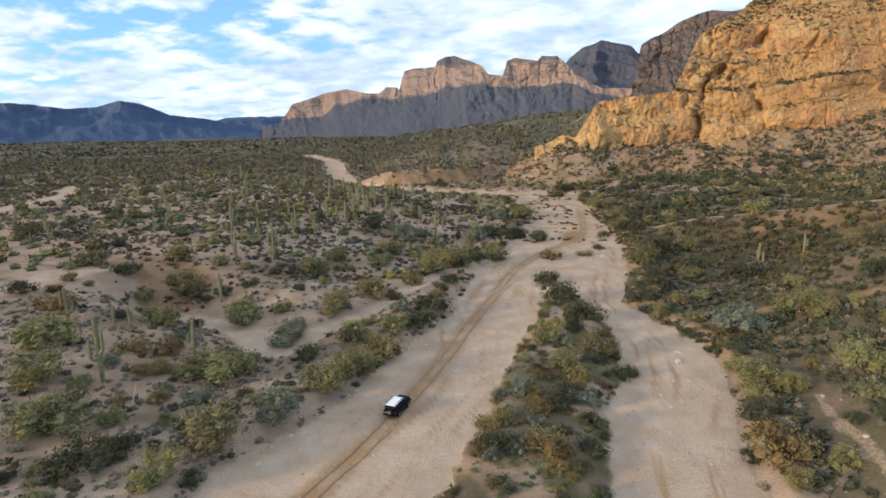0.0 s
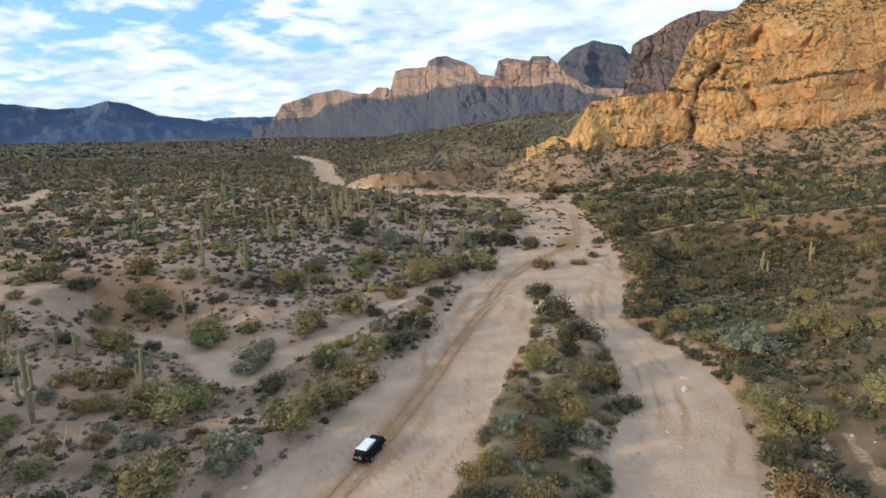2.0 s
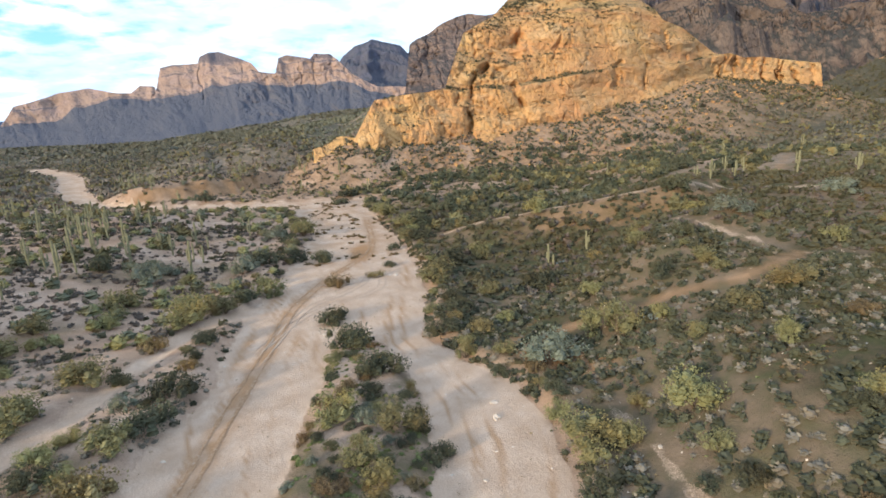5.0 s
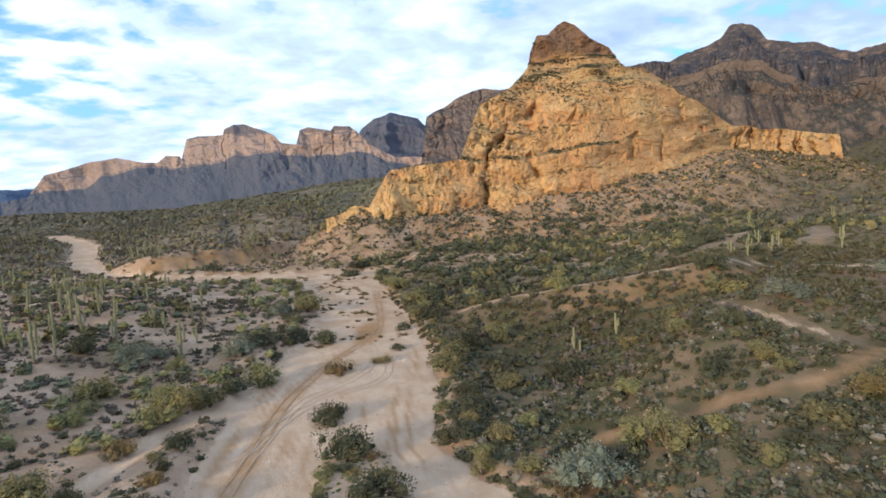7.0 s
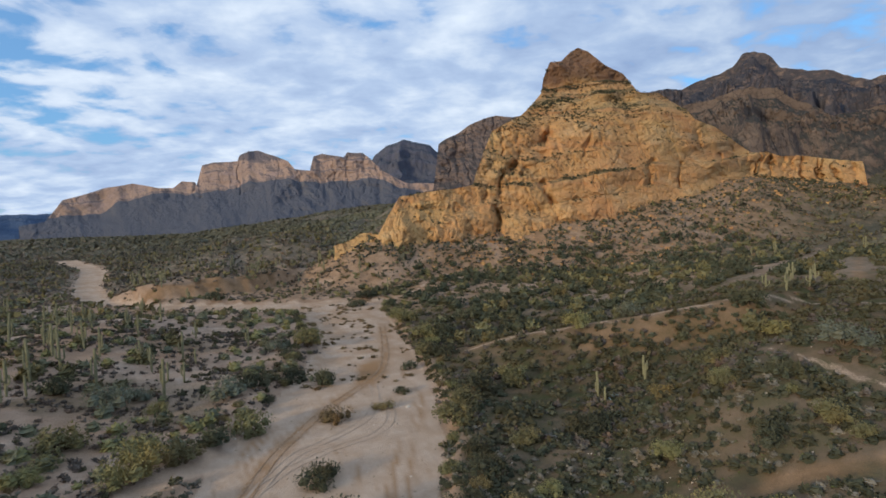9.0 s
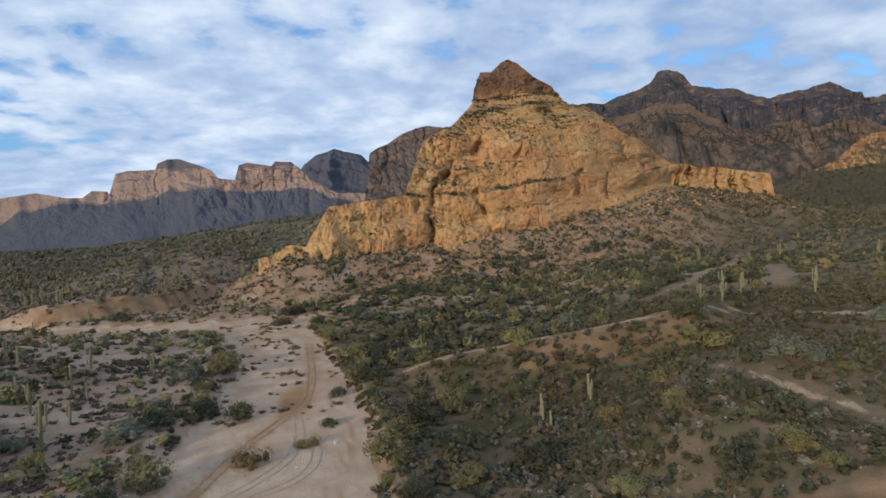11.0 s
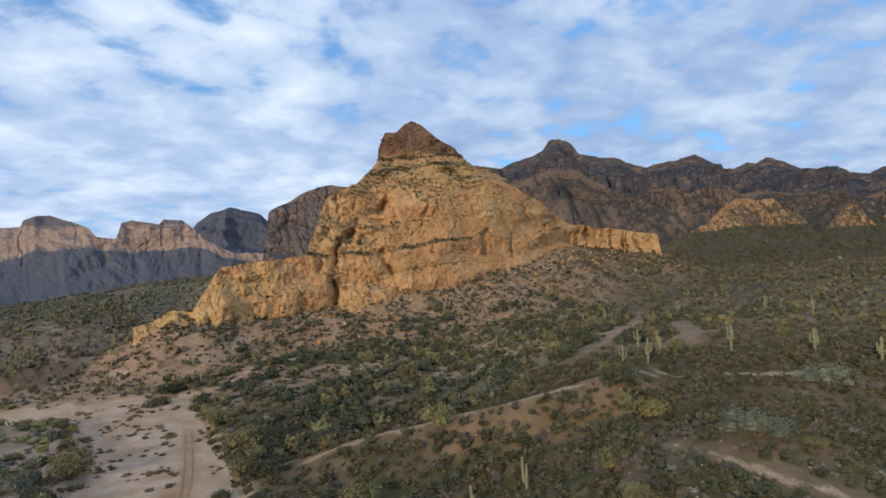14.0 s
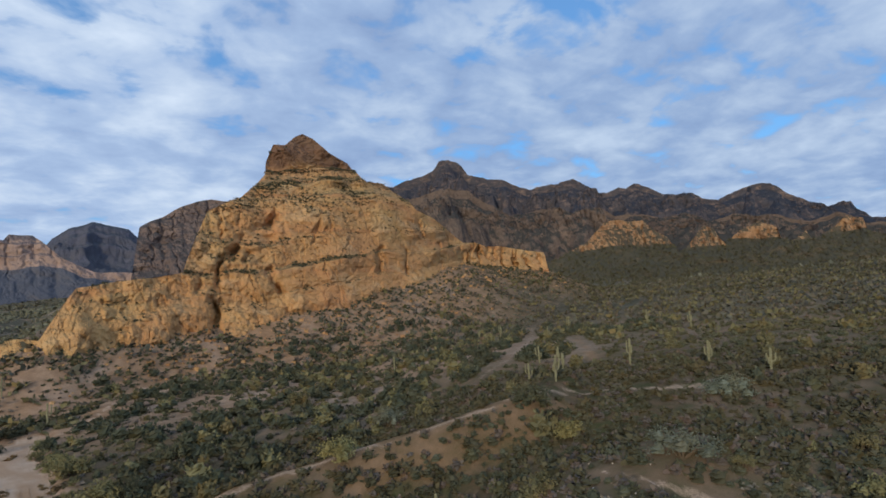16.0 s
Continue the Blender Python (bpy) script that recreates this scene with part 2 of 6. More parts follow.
def ground_material():
    m, tree, bsdf = material("desert_soil")
    pos = tree.nodes.new("ShaderNodeNewGeometry").outputs["Position"]
    att = tree.nodes.new("ShaderNodeAttribute")
    att.attribute_name = "cover"
    sep = tree.nodes.new("ShaderNodeSeparateColor")
    link(tree, att.outputs["Color"], sep.inputs[0])
    sand_m, orange_m, green_m, track_m = sep.outputs[0], sep.outputs[1], sep.outputs[2], att.outputs["Alpha"]
    far = tree.nodes.new("ShaderNodeAttribute")
    far.attribute_name = "scrub"
    fine = noise_tex(tree, pos, 2.3, 6, 0.65)
    mid = noise_tex(tree, pos, 0.22, 5, 0.6)
    wide = noise_tex(tree, pos, 0.03, 3, 0.5)
    pebble = noise_tex(tree, pos, 7.0, 3, 0.7)
    soil = ramp(tree, mid, [(0.3, (0.285, 0.202, 0.142)), (0.5, (0.375, 0.275, 0.198)), (0.7, (0.45, 0.345, 0.258))])
    soil = mix(tree, ramp(tree, wide, [(0.42, (0, 0, 0)), (0.62, (0.55, 0.55, 0.55))]), soil, (0.30, 0.18, 0.10))
    soil = mix(tree, ramp(tree, fine, [(0.5, (0, 0, 0)), (0.72, (0.5, 0.5, 0.5))]), soil, (0.19, 0.14, 0.10))
    sand = ramp(tree, mid, [(0.3, (0.39, 0.278, 0.188)), (0.5, (0.45, 0.332, 0.235)), (0.72, (0.515, 0.395, 0.292))])
    streak = noise_tex(tree, mapped(tree, pos, (1.2, 0.16, 1), (0, 0, 0), (0, 0, 0.32)), 1.0, 5, 0.65)
    sand = mix(tree, ramp(tree, streak, [(0.5, (0, 0, 0)), (0.7, (0.55, 0.55, 0.55))]), sand, (0.40, 0.30, 0.215))
    orange = ramp(tree, mid, [(0.35, (0.205, 0.122, 0.063)), (0.65, (0.33, 0.205, 0.112))])
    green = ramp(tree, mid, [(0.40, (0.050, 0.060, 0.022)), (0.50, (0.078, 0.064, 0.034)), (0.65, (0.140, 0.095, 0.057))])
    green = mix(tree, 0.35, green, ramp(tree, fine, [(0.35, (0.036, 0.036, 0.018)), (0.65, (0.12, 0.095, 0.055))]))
    grit = math_node(tree, "MULTIPLY", math_node(tree, "SUBTRACT", math_node(tree, "ADD", fine, pebble), 1.0), 0.55)
    sand_m, orange_m, green_m = (math_node(tree, "ADD", v, math_node(tree, "MULTIPLY", grit, math_node(tree, "MULTIPLY", v, math_node(tree, "SUBTRACT", 4.0, math_node(tree, "MULTIPLY", v, 4.0)))), True) for v in (sand_m, orange_m, green_m))
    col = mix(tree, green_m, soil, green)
    col = mix(tree, orange_m, col, orange)
    col = mix(tree, ramp(tree, sand_m, [(0.3, (0, 0, 0)), (0.62, (1, 1, 1))]), col, sand)
    col = mix(tree, track_m, col, (0.30, 0.175, 0.085))
    # scrub too small and far to stand singly, its colour lifted for haze
    spots = noise_tex(tree, pos, 0.16, 4, 0.7)
    scrub = ramp(tree, noise_tex(tree, pos, 0.05, 4, 0.6), [(0.35, (0.054, 0.057, 0.039)), (0.65, (0.092, 0.088, 0.060))])
    clumps = noise_tex(tree, pos, 0.045, 4, 0.7)
    cover = math_node(tree, "MULTIPLY", far.outputs["Fac"], ramp(tree, math_node(tree, "MINIMUM", spots, clumps), [(0.30, (0, 0, 0)), (0.46, (1, 1, 1))]))
    col = mix(tree, cover, col, scrub)
    col = mix(tree, 0.45, col, ramp(tree, pebble, [(0.3, (0.3, 0.3, 0.3)), (0.7, (0.75, 0.75, 0.75))]), "OVERLAY")
    link(tree, col, bsdf.inputs["Base Color"])
    h = math_node(tree, "ADD", math_node(tree, "MULTIPLY", fine, 0.6), math_node(tree, "MULTIPLY", pebble, 0.3))
    bump(tree, bsdf, h, 0.8, 0.35)
    return m


def rock_material(name, light, warm, dark, scrub, cap=None, band=0.09, scale=1.0, steep=(0.62, 0.80), cracks=0.5, pale=None, mottle=0.5, joints=0.6):
    m, tree, bsdf = material(name)
    geo = tree.nodes.new("ShaderNodeNewGeometry")
    pos = geo.outputs["Position"]
    sep = tree.nodes.new("ShaderNodeSeparateXYZ")
    link(tree, geo.outputs["True Normal"], sep.inputs[0])
    strata = noise_tex(tree, mapped(tree, pos, (0.006 * scale, 0.006 * scale, band * scale), (0, 0, 0), (0.03, -0.05, 0)), 1.0, 5, 0.65, 0.3)
    blot = noise_tex(tree, pos, 0.02 * scale, 5, 0.6)
    fine = noise_tex(tree, pos, 0.35 * scale, 6, 0.7)
    crack = noise_tex(tree, mapped(tree, pos, (0.11 * scale, 0.11 * scale, 0.085 * scale)), 1.0, 6, 0.7, 0.6)
    col = ramp(tree, strata, [(0.30, warm), (0.48, light), (0.60, tuple(min(1, c * 1.06) for c in light)), (0.72, warm)])
    col = mix(tree, ramp(tree, blot, [(0.36, (0, 0, 0)), (0.68, (0.8, 0.8, 0.8))]), col, warm)
    patch = noise_tex(tree, mapped(tree, pos, (1, 1, 1.8), (40, 0, 0)), 0.045 * scale, 4, 0.6, 0.4)
    col = mix(tree, ramp(tree, patch, [(0.50, (0, 0, 0)), (0.72, (0.6, 0.6, 0.6))]), col, pale or tuple(min(1, c * k) for c, k in zip(light, (1.05, 1.10, 1.35))))
    drip = noise_tex(tree, mapped(tree, pos, (0.30 * scale, 0.30 * scale, 0.025 * scale)), 1.0, 4, 0.6)
    col = mix(tree, ramp(tree, drip, [(0.58, (0, 0, 0)), (0.74, (0.5, 0.5, 0.5))]), col, dark)
    col = mix(tree, ramp(tree, crack, [(0.55, (0, 0, 0)), (0.70, (cracks, cracks, cracks))]), col, dark)
    # joints that part the rock into blocks
    cell = tree.nodes.new("ShaderNodeTexVoronoi")
    cell.feature = "DISTANCE_TO_EDGE"
    cell.inputs["Scale"].default_value = 1.0
    bent = tree.nodes.new("ShaderNodeVectorMath")
    bent.operation = "ADD"
    link(tree, mapped(tree, pos, (0.055 * scale, 0.055 * scale, 0.10 * scale)), bent.inputs[0])
    link(tree, mapped(tree, math_node(tree, "MULTIPLY", crack, 1.1), (1, 1, 1)), bent.inputs[1])
    link(tree, bent.outputs[0], cell.inputs["Vector"])
    gap = math_node(tree, "MULTIPLY", ramp(tree, cell.outputs["Distance"], [(0.0, (1, 1, 1)), (0.05, (0, 0, 0))]), ramp(tree, patch, [(0.40, (0, 0, 0)), (0.52, (joints, joints, joints))]))
    col = mix(tree, gap, col, dark)
    col = mix(tree, ramp(tree, fine, [(0.30, (0.4, 0.4, 0.4)), (0.46, (0, 0, 0))]), col, dark)
    flat = math_node(tree, "ADD", sep.outputs[2], math_node(tree, "MULTIPLY", math_node(tree, "SUBTRACT", fine, 0.5), mottle))
    flat = ramp(tree, flat, [(steep[0], (0, 0, 0)), (steep[1], (0.85, 0.85, 0.85))])
    col = mix(tree, flat, col, scrub)
    if cap:
        high = tree.nodes.new("ShaderNodeSeparateXYZ")
        link(tree, pos, high.inputs[0])
        top = math_node(tree, "ADD", high.outputs[2], math_node(tree, "MULTIPLY", blot, 26.0))
        top = math_node(tree, "DIVIDE", math_node(tree, "SUBTRACT", top, cap[0]), 10.0, True)
        col = mix(tree, math_node(tree, "MULTIPLY", top, 0.85), col, cap[1])
    link(tree, col, bsdf.inputs["Base Color"])
    h = math_node(tree, "ADD", math_node(tree, "MULTIPLY", crack, 1.0), math_node(tree, "MULTIPLY", fine, 0.5))
    h = math_node(tree, "SUBTRACT", h, math_node(tree, "MULTIPLY", gap, 0.5))
    bump(tree, bsdf, h, 1.0, 2.6 / scale)
    return m


def leaf_material(name, a, b, c, island=True):
    m, tree, bsdf = material(name)
    geo = tree.nodes.new("ShaderNodeNewGeometry")
    rnd = tree.nodes.new("ShaderNodeObjectInfo").outputs["Random"]
    col = ramp(tree, geo.outputs["Random Per Island"], [(0.0, a), (0.5, b), (1.0, c)])
    big = noise_tex(tree, geo.outputs["Position"], 0.55, 3, 0.5)
    kind = noise_tex(tree, mapped(tree, geo.outputs["Position"], (1, 1, 0.3), (31, 7, 0)), 0.22, 2, 0.5)
    col = mix(tree, ramp(tree, kind, [(0.50, (0, 0, 0)), (0.66, (0.55, 0.55, 0.55))]), col, tuple(p * q for p, q in zip(b, (1.35, 1.05, 0.8))))
    v = math_node(tree, "ADD", math_node(tree, "MULTIPLY", rnd, 0.4), math_node(tree, "MULTIPLY", big, 0.7))
    hsv = tree.nodes.new("ShaderNodeHueSaturation")
    link(tree, math_node(tree, "ADD", v, 0.45), hsv.inputs["Value"])
    link(tree, math_node(tree, "ADD", math_node(tree, "MULTIPLY", rnd, 0.03), 0.487), hsv.inputs["Hue"])
    link(tree, col, hsv.inputs["Color"])
    link(tree, hsv.outputs[0], bsdf.inputs["Base Color"])
    bsdf.inputs["Roughness"].default_value = 0.7
    return m


def plain_material(name, colour, rough=0.6, metal=0.0, vary=0.25, scale=3.0):
    m, tree, bsdf = material(name)
    pos = tree.nodes.new("ShaderNodeTexCoord").outputs["Object"]
    n = noise_tex(tree, pos, scale, 5, 0.6)
    low, high = tuple(c * (1 - vary) for c in colour), tuple(min(1, c * (1 + vary)) for c in colour)
    link(tree, ramp(tree, n, [(0.3, low), (0.7, high)]), bsdf.inputs["Base Color"])
    bsdf.inputs["Roughness"].default_value, bsdf.inputs["Metallic"].default_value = rough, metal
    return m


MAT_GROUND = ground_material()
MAT_ROCK = rock_material("ochre_sandstone", (0.53, 0.335, 0.142), (0.49, 0.24, 0.105), (0.13, 0.082, 0.05), (0.17, 0.135, 0.07), (171, (0.14, 0.085, 0.062)), cracks=0.25, joints=0.25, steep=(0.76, 0.94), mottle=0.4, pale=(0.56, 0.40, 0.22))
MAT_MESA = rock_material("pink_cliff_rock", (0.37, 0.265, 0.205), (0.29, 0.205, 0.165), (0.16, 0.13, 0.125), (0.17, 0.14, 0.135), (300, (0.15, 0.125, 0.125)), 0.05, 0.35, (0.62, 0.80), 0.25, None, 0.15, 0.2)
# mesa talus: the blue-grey is distance haze put into the base colour
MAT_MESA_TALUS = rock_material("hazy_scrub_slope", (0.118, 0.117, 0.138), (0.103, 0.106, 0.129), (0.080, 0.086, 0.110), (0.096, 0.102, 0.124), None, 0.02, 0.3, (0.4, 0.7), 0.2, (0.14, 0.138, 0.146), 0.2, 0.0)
# rear range: bluish tones stand for haze, tan patches for sunlit relief
MAT_RANGE = rock_material("haze_dark_volcanic_rock", (0.092, 0.082, 0.085), (0.056, 0.055, 0.067), (0.024, 0.029, 0.045), (0.034, 0.041, 0.056), None, 0.05, 0.75, (0.46, 0.66), 0.5, (0.31, 0.22, 0.165), 0.35)
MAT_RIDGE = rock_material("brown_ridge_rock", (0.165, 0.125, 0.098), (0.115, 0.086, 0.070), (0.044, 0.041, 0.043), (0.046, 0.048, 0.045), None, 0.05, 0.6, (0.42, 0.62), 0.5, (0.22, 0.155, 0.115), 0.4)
# horizon mountains: the air's blue haze is mixed into the rock colours
MAT_BLUE = rock_material("haze_blue_rock", (0.085, 0.115, 0.175), (0.075, 0.105, 0.165), (0.055, 0.080, 0.135), (0.068, 0.102, 0.172), None, 0.04, 0.2, cracks=0.2, joints=0.15)
# domed peak: brown rock, its colours shifted to blue as haze
MAT_PEAK = rock_material("haze_brown_rock", (0.105, 0.105, 0.125), (0.080, 0.083, 0.108), (0.052, 0.058, 0.082), (0.070, 0.078, 0.098), None, 0.04, 0.3, cracks=0.4, joints=0.2)
MAT_OUTCROP = rock_material("orange_outcrop_rock", (0.42, 0.265, 0.135), (0.33, 0.19, 0.105), (0.07, 0.056, 0.045), (0.062, 0.062, 0.045), None, 0.05, 0.9, (0.40, 0.62), 0.45, (0.46, 0.31, 0.18), 0.5)
MAT_SKIRT = rock_material("olive_scrub_slope", (0.125, 0.102, 0.068), (0.10, 0.085, 0.056), (0.042, 0.044, 0.032), (0.072, 0.068, 0.046), None, 0.02, 0.7, (0.3, 0.9), 0.7, (0.18, 0.13, 0.085), 0.6, 0.0)
MAT_DOME = rock_material("purple_brown_rock", (0.20, 0.15, 0.125), (0.13, 0.10, 0.092), (0.055, 0.048, 0.052), (0.07, 0.066, 0.066), None, 0.05, 0.5, (0.55, 0.74), 0.45, (0.30, 0.215, 0.165), 0.3)
MAT_PALO = leaf_material("palo_verde_leaves", (0.145, 0.136, 0.066), (0.175, 0.162, 0.078), (0.21, 0.192, 0.095))
MAT_DARK = leaf_material("dark_bush_leaves", (0.052, 0.055, 0.035), (0.070, 0.073, 0.046), (0.098, 0.099, 0.064))
MAT_GREY = leaf_material("grey_bush_leaves", (0.112, 0.124, 0.092), (0.135, 0.148, 0.11), (0.165, 0.177, 0.132))
MAT_BROWN = leaf_material("dry_bush_twigs", (0.10, 0.075, 0.04), (0.16, 0.12, 0.06), (0.24, 0.19, 0.10))
MAT_BURSAGE = leaf_material("bursage_leaves", (0.112, 0.097, 0.078), (0.142, 0.123, 0.099), (0.18, 0.157, 0.127))
# paler scrub for far ground: haze lightens the leaf colour itself
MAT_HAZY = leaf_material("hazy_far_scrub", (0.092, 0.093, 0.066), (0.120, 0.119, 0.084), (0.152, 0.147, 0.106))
MAT_OLIVE = leaf_material("olive_scrub_leaves", (0.062, 0.060, 0.035), (0.080, 0.076, 0.045), (0.102, 0.095, 0.058))
MAT_VALLEY = leaf_material("valley_tree_leaves", (0.058, 0.066, 0.042), (0.074, 0.082, 0.053), (0.096, 0.102, 0.068))
MAT_BENCH = leaf_material("grey_green_leaves", (0.100, 0.104, 0.068), (0.126, 0.129, 0.085), (0.155, 0.157, 0.106))
MAT_GRASS = leaf_material("low_green_herbs", (0.07, 0.085, 0.028), (0.105, 0.125, 0.045), (0.16, 0.17, 0.07))
MAT_BARK = plain_material("grey_brown_bark", (0.12, 0.09, 0.06), 0.9)
MAT_SAGUARO = plain_material("saguaro_skin", (0.215, 0.205, 0.12), 0.75, 0, 0.25, 1.5)
MAT_STONE = plain_material("pale_stone", (0.50, 0.42, 0.33), 0.9, 0, 0.3, 2.0)


# ---- mesh helpers ----
def mesh_from(name, verts, faces, mat, smooth=False):
    """verts (n, 3) and faces (m, 3 or 4) as arrays."""
    verts, faces = np.asarray(verts, np.float32), np.asarray(faces, np.int32)
    me = bpy.data.meshes.new(name)
    k = faces.shape[1]
    me.vertices.add(len(verts))
    me.vertices.foreach_set("co", verts.ravel())
    me.loops.add(faces.size)
    me.loops.foreach_set("vertex_index", faces.ravel())
    me.polygons.add(len(faces))
    me.polygons.foreach_set("loop_start", np.arange(0, faces.size, k, dtype=np.int32))
    me.polygons.foreach_set("use_smooth", np.full(len(faces), smooth))
    me.materials.append(mat)
    me.update(calc_edges=True)
    return me


def grid_faces(rows, cols, wrap=False):
    i, j = np.meshgrid(np.arange(rows - 1), np.arange(cols if wrap else cols - 1), indexing="ij")
    k = (j + 1) % cols
    return np.stack([i * cols + j, i * cols + k, (i + 1) * cols + k, (i + 1) * cols + j], -1).reshape(-1, 4)


def thing(name, label, category, group="", kind=""):
    return tagged(new(name), label, category, group, kind)


def part(name, data, parent, label=""):
    ob = new(name, data)
    ob.parent = parent
    return tagged(ob, label)


# ---- ground ----
def cover_masks(x, y):
    wash, isl = wash_depth(x, y), island_depth(x, y)
    n1, n2, n3 = fbm(x / 6, y / 6, 4, 21), fbm(x / 18, y / 18, 4, 22), fbm(x / 2.5, y / 2.5, 3, 23)
    side, w = along(SIDE_WASH, x, y)
    sand = step(-0.3, 0.5, wash + 0.9 * n3) * (1 - 0.94 * step(-0.3, 0.4, isl + 0.9 * n3))
    sand = np.maximum(sand, 0.8 * step(-1.5, 1.5, w - side + 1.2 * n1))
    for trail, half, much in ((BERM_ROAD, 0.6, 0.5), (NEAR_TRAIL, 0.6, 0.43), (VALLEY_TRAIL, 1.3, 0.6), (FAR_TRAIL, 1.5, 0.42), (FAR_TRAIL_B, 0.3, 0.2), (LEFT_ROAD, 3.0, 0.8), (RIDGE_PATH, 1.5, 0.50)):
        sand = np.maximum(sand, much * step(-0.5, 0.5, half - along(trail, x, y)[0] + 0.7 * n1 + 1.1 * n3))
    gap = np.interp(y, [p[0] for p in BANK_LEFT], [p[1] for p in BANK_LEFT]) - x
    sand = np.maximum(sand, 0.36 * step(0.0, 0.22, n2 + 0.3 * n3) * step(0, 3, gap) * step(60, 25, gap) * step(105, 135, y) * step(330, 280, y))
    orange = 0.0 * x
    for trail, half, much in ((ORANGE_ROAD, 1.5, 0.75), (FAR_TRAIL_B, 0.9, 0.6), (RIDGE_PATH[:5], 3.0, 0.45), (((54, 84), (50, 92), (49, 97)), 3.5, 0.9), (((-38, 353), (-15, 355), (14, 366), (26, 380)), 4.5, 1.0), (((-80, 118), (-66, 120), (-52, 112)), 5.0, 0.8), (((96, 158), (112, 147), (128, 140)), 7.0, 0.4), (((20, 380), (60, 395), (90, 380)), 16, 0.5)):
        orange = np.maximum(orange, much * step(-0.9, 0.9, half - along(trail, x, y)[0] + 1.2 * n1 + 1.6 * n3))
    scree, d = talus(x, y)
    orange = np.maximum(orange, 0.68 * step(170, 60, d) * step(440, 400, y) * step(-0.8, 0.0, n2 + 0.3 * n1))
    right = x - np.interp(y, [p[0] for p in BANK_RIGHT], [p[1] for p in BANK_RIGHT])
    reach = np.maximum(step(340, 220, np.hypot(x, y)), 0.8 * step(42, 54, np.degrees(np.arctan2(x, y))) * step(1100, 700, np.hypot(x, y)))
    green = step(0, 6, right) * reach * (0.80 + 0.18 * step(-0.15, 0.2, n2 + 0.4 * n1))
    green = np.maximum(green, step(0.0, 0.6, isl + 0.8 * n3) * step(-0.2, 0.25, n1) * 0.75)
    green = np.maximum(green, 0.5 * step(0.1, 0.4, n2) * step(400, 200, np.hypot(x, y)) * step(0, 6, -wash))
    ruts = 0.95 * step(1.0, 0.45, np.hypot((x - 44 - 0.35 * (y - 181)) / 5.5, (y - 181) / 16.0) + 0.35 * n1)
    ruts = np.maximum(ruts, (0.45 + 0.4 * step(-0.25, 0.3, n3)) * step(2.3, 1.1, along(TYRES, x, y)[0] + 0.9 * n3))
    # old wheel lines drawn out along the bed
    left, rgt = np.interp(y, [p[0] for p in BANK_LEFT], [p[1] for p in BANK_LEFT]), np.interp(y, [p[0] for p in BANK_RIGHT], [p[1] for p in BANK_RIGHT])
    u = (x - 0.5 * (left + rgt)) + 1.2 * fbm(x / 14, y / 14, 2, 25)
    lines = step(0.12, 0.42, fbm(u / 0.75, y / 30, 3, 26)) * step(-0.25, 0.25, fbm(x / 8, y / 16, 3, 27))
    ruts = np.maximum(ruts, 0.7 * lines * step(0.8, 3, wash) * step(260, 200, y) * step(0.2, -0.8, isl))
    ruts = np.maximum(ruts, 0.45 * step(-0.25, 0.35, n1 + 0.5 * n3) * step(140, 205, y))
    ruts = ruts * step(0, 1.5, wash)
    return sand, orange, np.clip(green, 0, 1), np.clip(ruts, 0, 1)


def build_ground():
    cx, cy = 8.0, -8.0
    az = np.concatenate([np.arange(-48, 98, 0.28), np.arange(98, 312, 2.0)])
    rad = 18.0 * 1.0145 ** np.arange(0, 387)
    rad = np.concatenate([np.geomspace(0.4, 17.0, 34), rad])
    a, r = np.meshgrid(np.radians(az), rad)
    x, y = cx + r * np.sin(a), cy + r * np.cos(a)
    z = ground_z(x, y)
    me = mesh_from("ground", np.stack([x, y, z], -1).reshape(-1, 3), grid_faces(len(rad), len(az), True)[:, ::-1], MAT_GROUND, True)
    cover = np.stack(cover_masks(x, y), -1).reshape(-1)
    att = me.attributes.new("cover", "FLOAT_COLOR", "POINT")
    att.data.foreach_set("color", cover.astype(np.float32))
    rr = np.hypot(x, y)
    wash = wash_depth(x, y)
    _, d = talus(x, y)
    scrub = 0.92 * step(300, 560, rr) * step(0, 6, -wash) * (1 - 0.75 * step(110, 30, d) * step(440, 400, y))
    att = me.attributes.new("scrub", "FLOAT", "POINT")
    att.data.foreach_set("value", scrub.reshape(-1).astype(np.float32))
    tagged(new("ground", me), "sandy dry wash and stony desert soil", "ground", "", "structure")


build_ground()


def rut_material(name, low, mid):
    m, tree, bsdf = material(name)
    pos = tree.nodes.new("ShaderNodeNewGeometry").outputs["Position"]
    n = noise_tex(tree, pos, 1.6, 5, 0.65)
    link(tree, ramp(tree, n, [(0.3, low), (0.55, mid), (0.75, (0.45, 0.345, 0.25))]), bsdf.inputs["Base Color"])
    bump(tree, bsdf, noise_tex(tree, pos, 5.0, 4, 0.7), 0.7, 0.12)
    return m


MAT_RUT = rut_material("churned_damp_sand", (0.25, 0.148, 0.078), (0.335, 0.22, 0.13))
MAT_OLD_RUT = rut_material("old_wheel_marks", (0.37, 0.27, 0.19), (0.42, 0.32, 0.23))


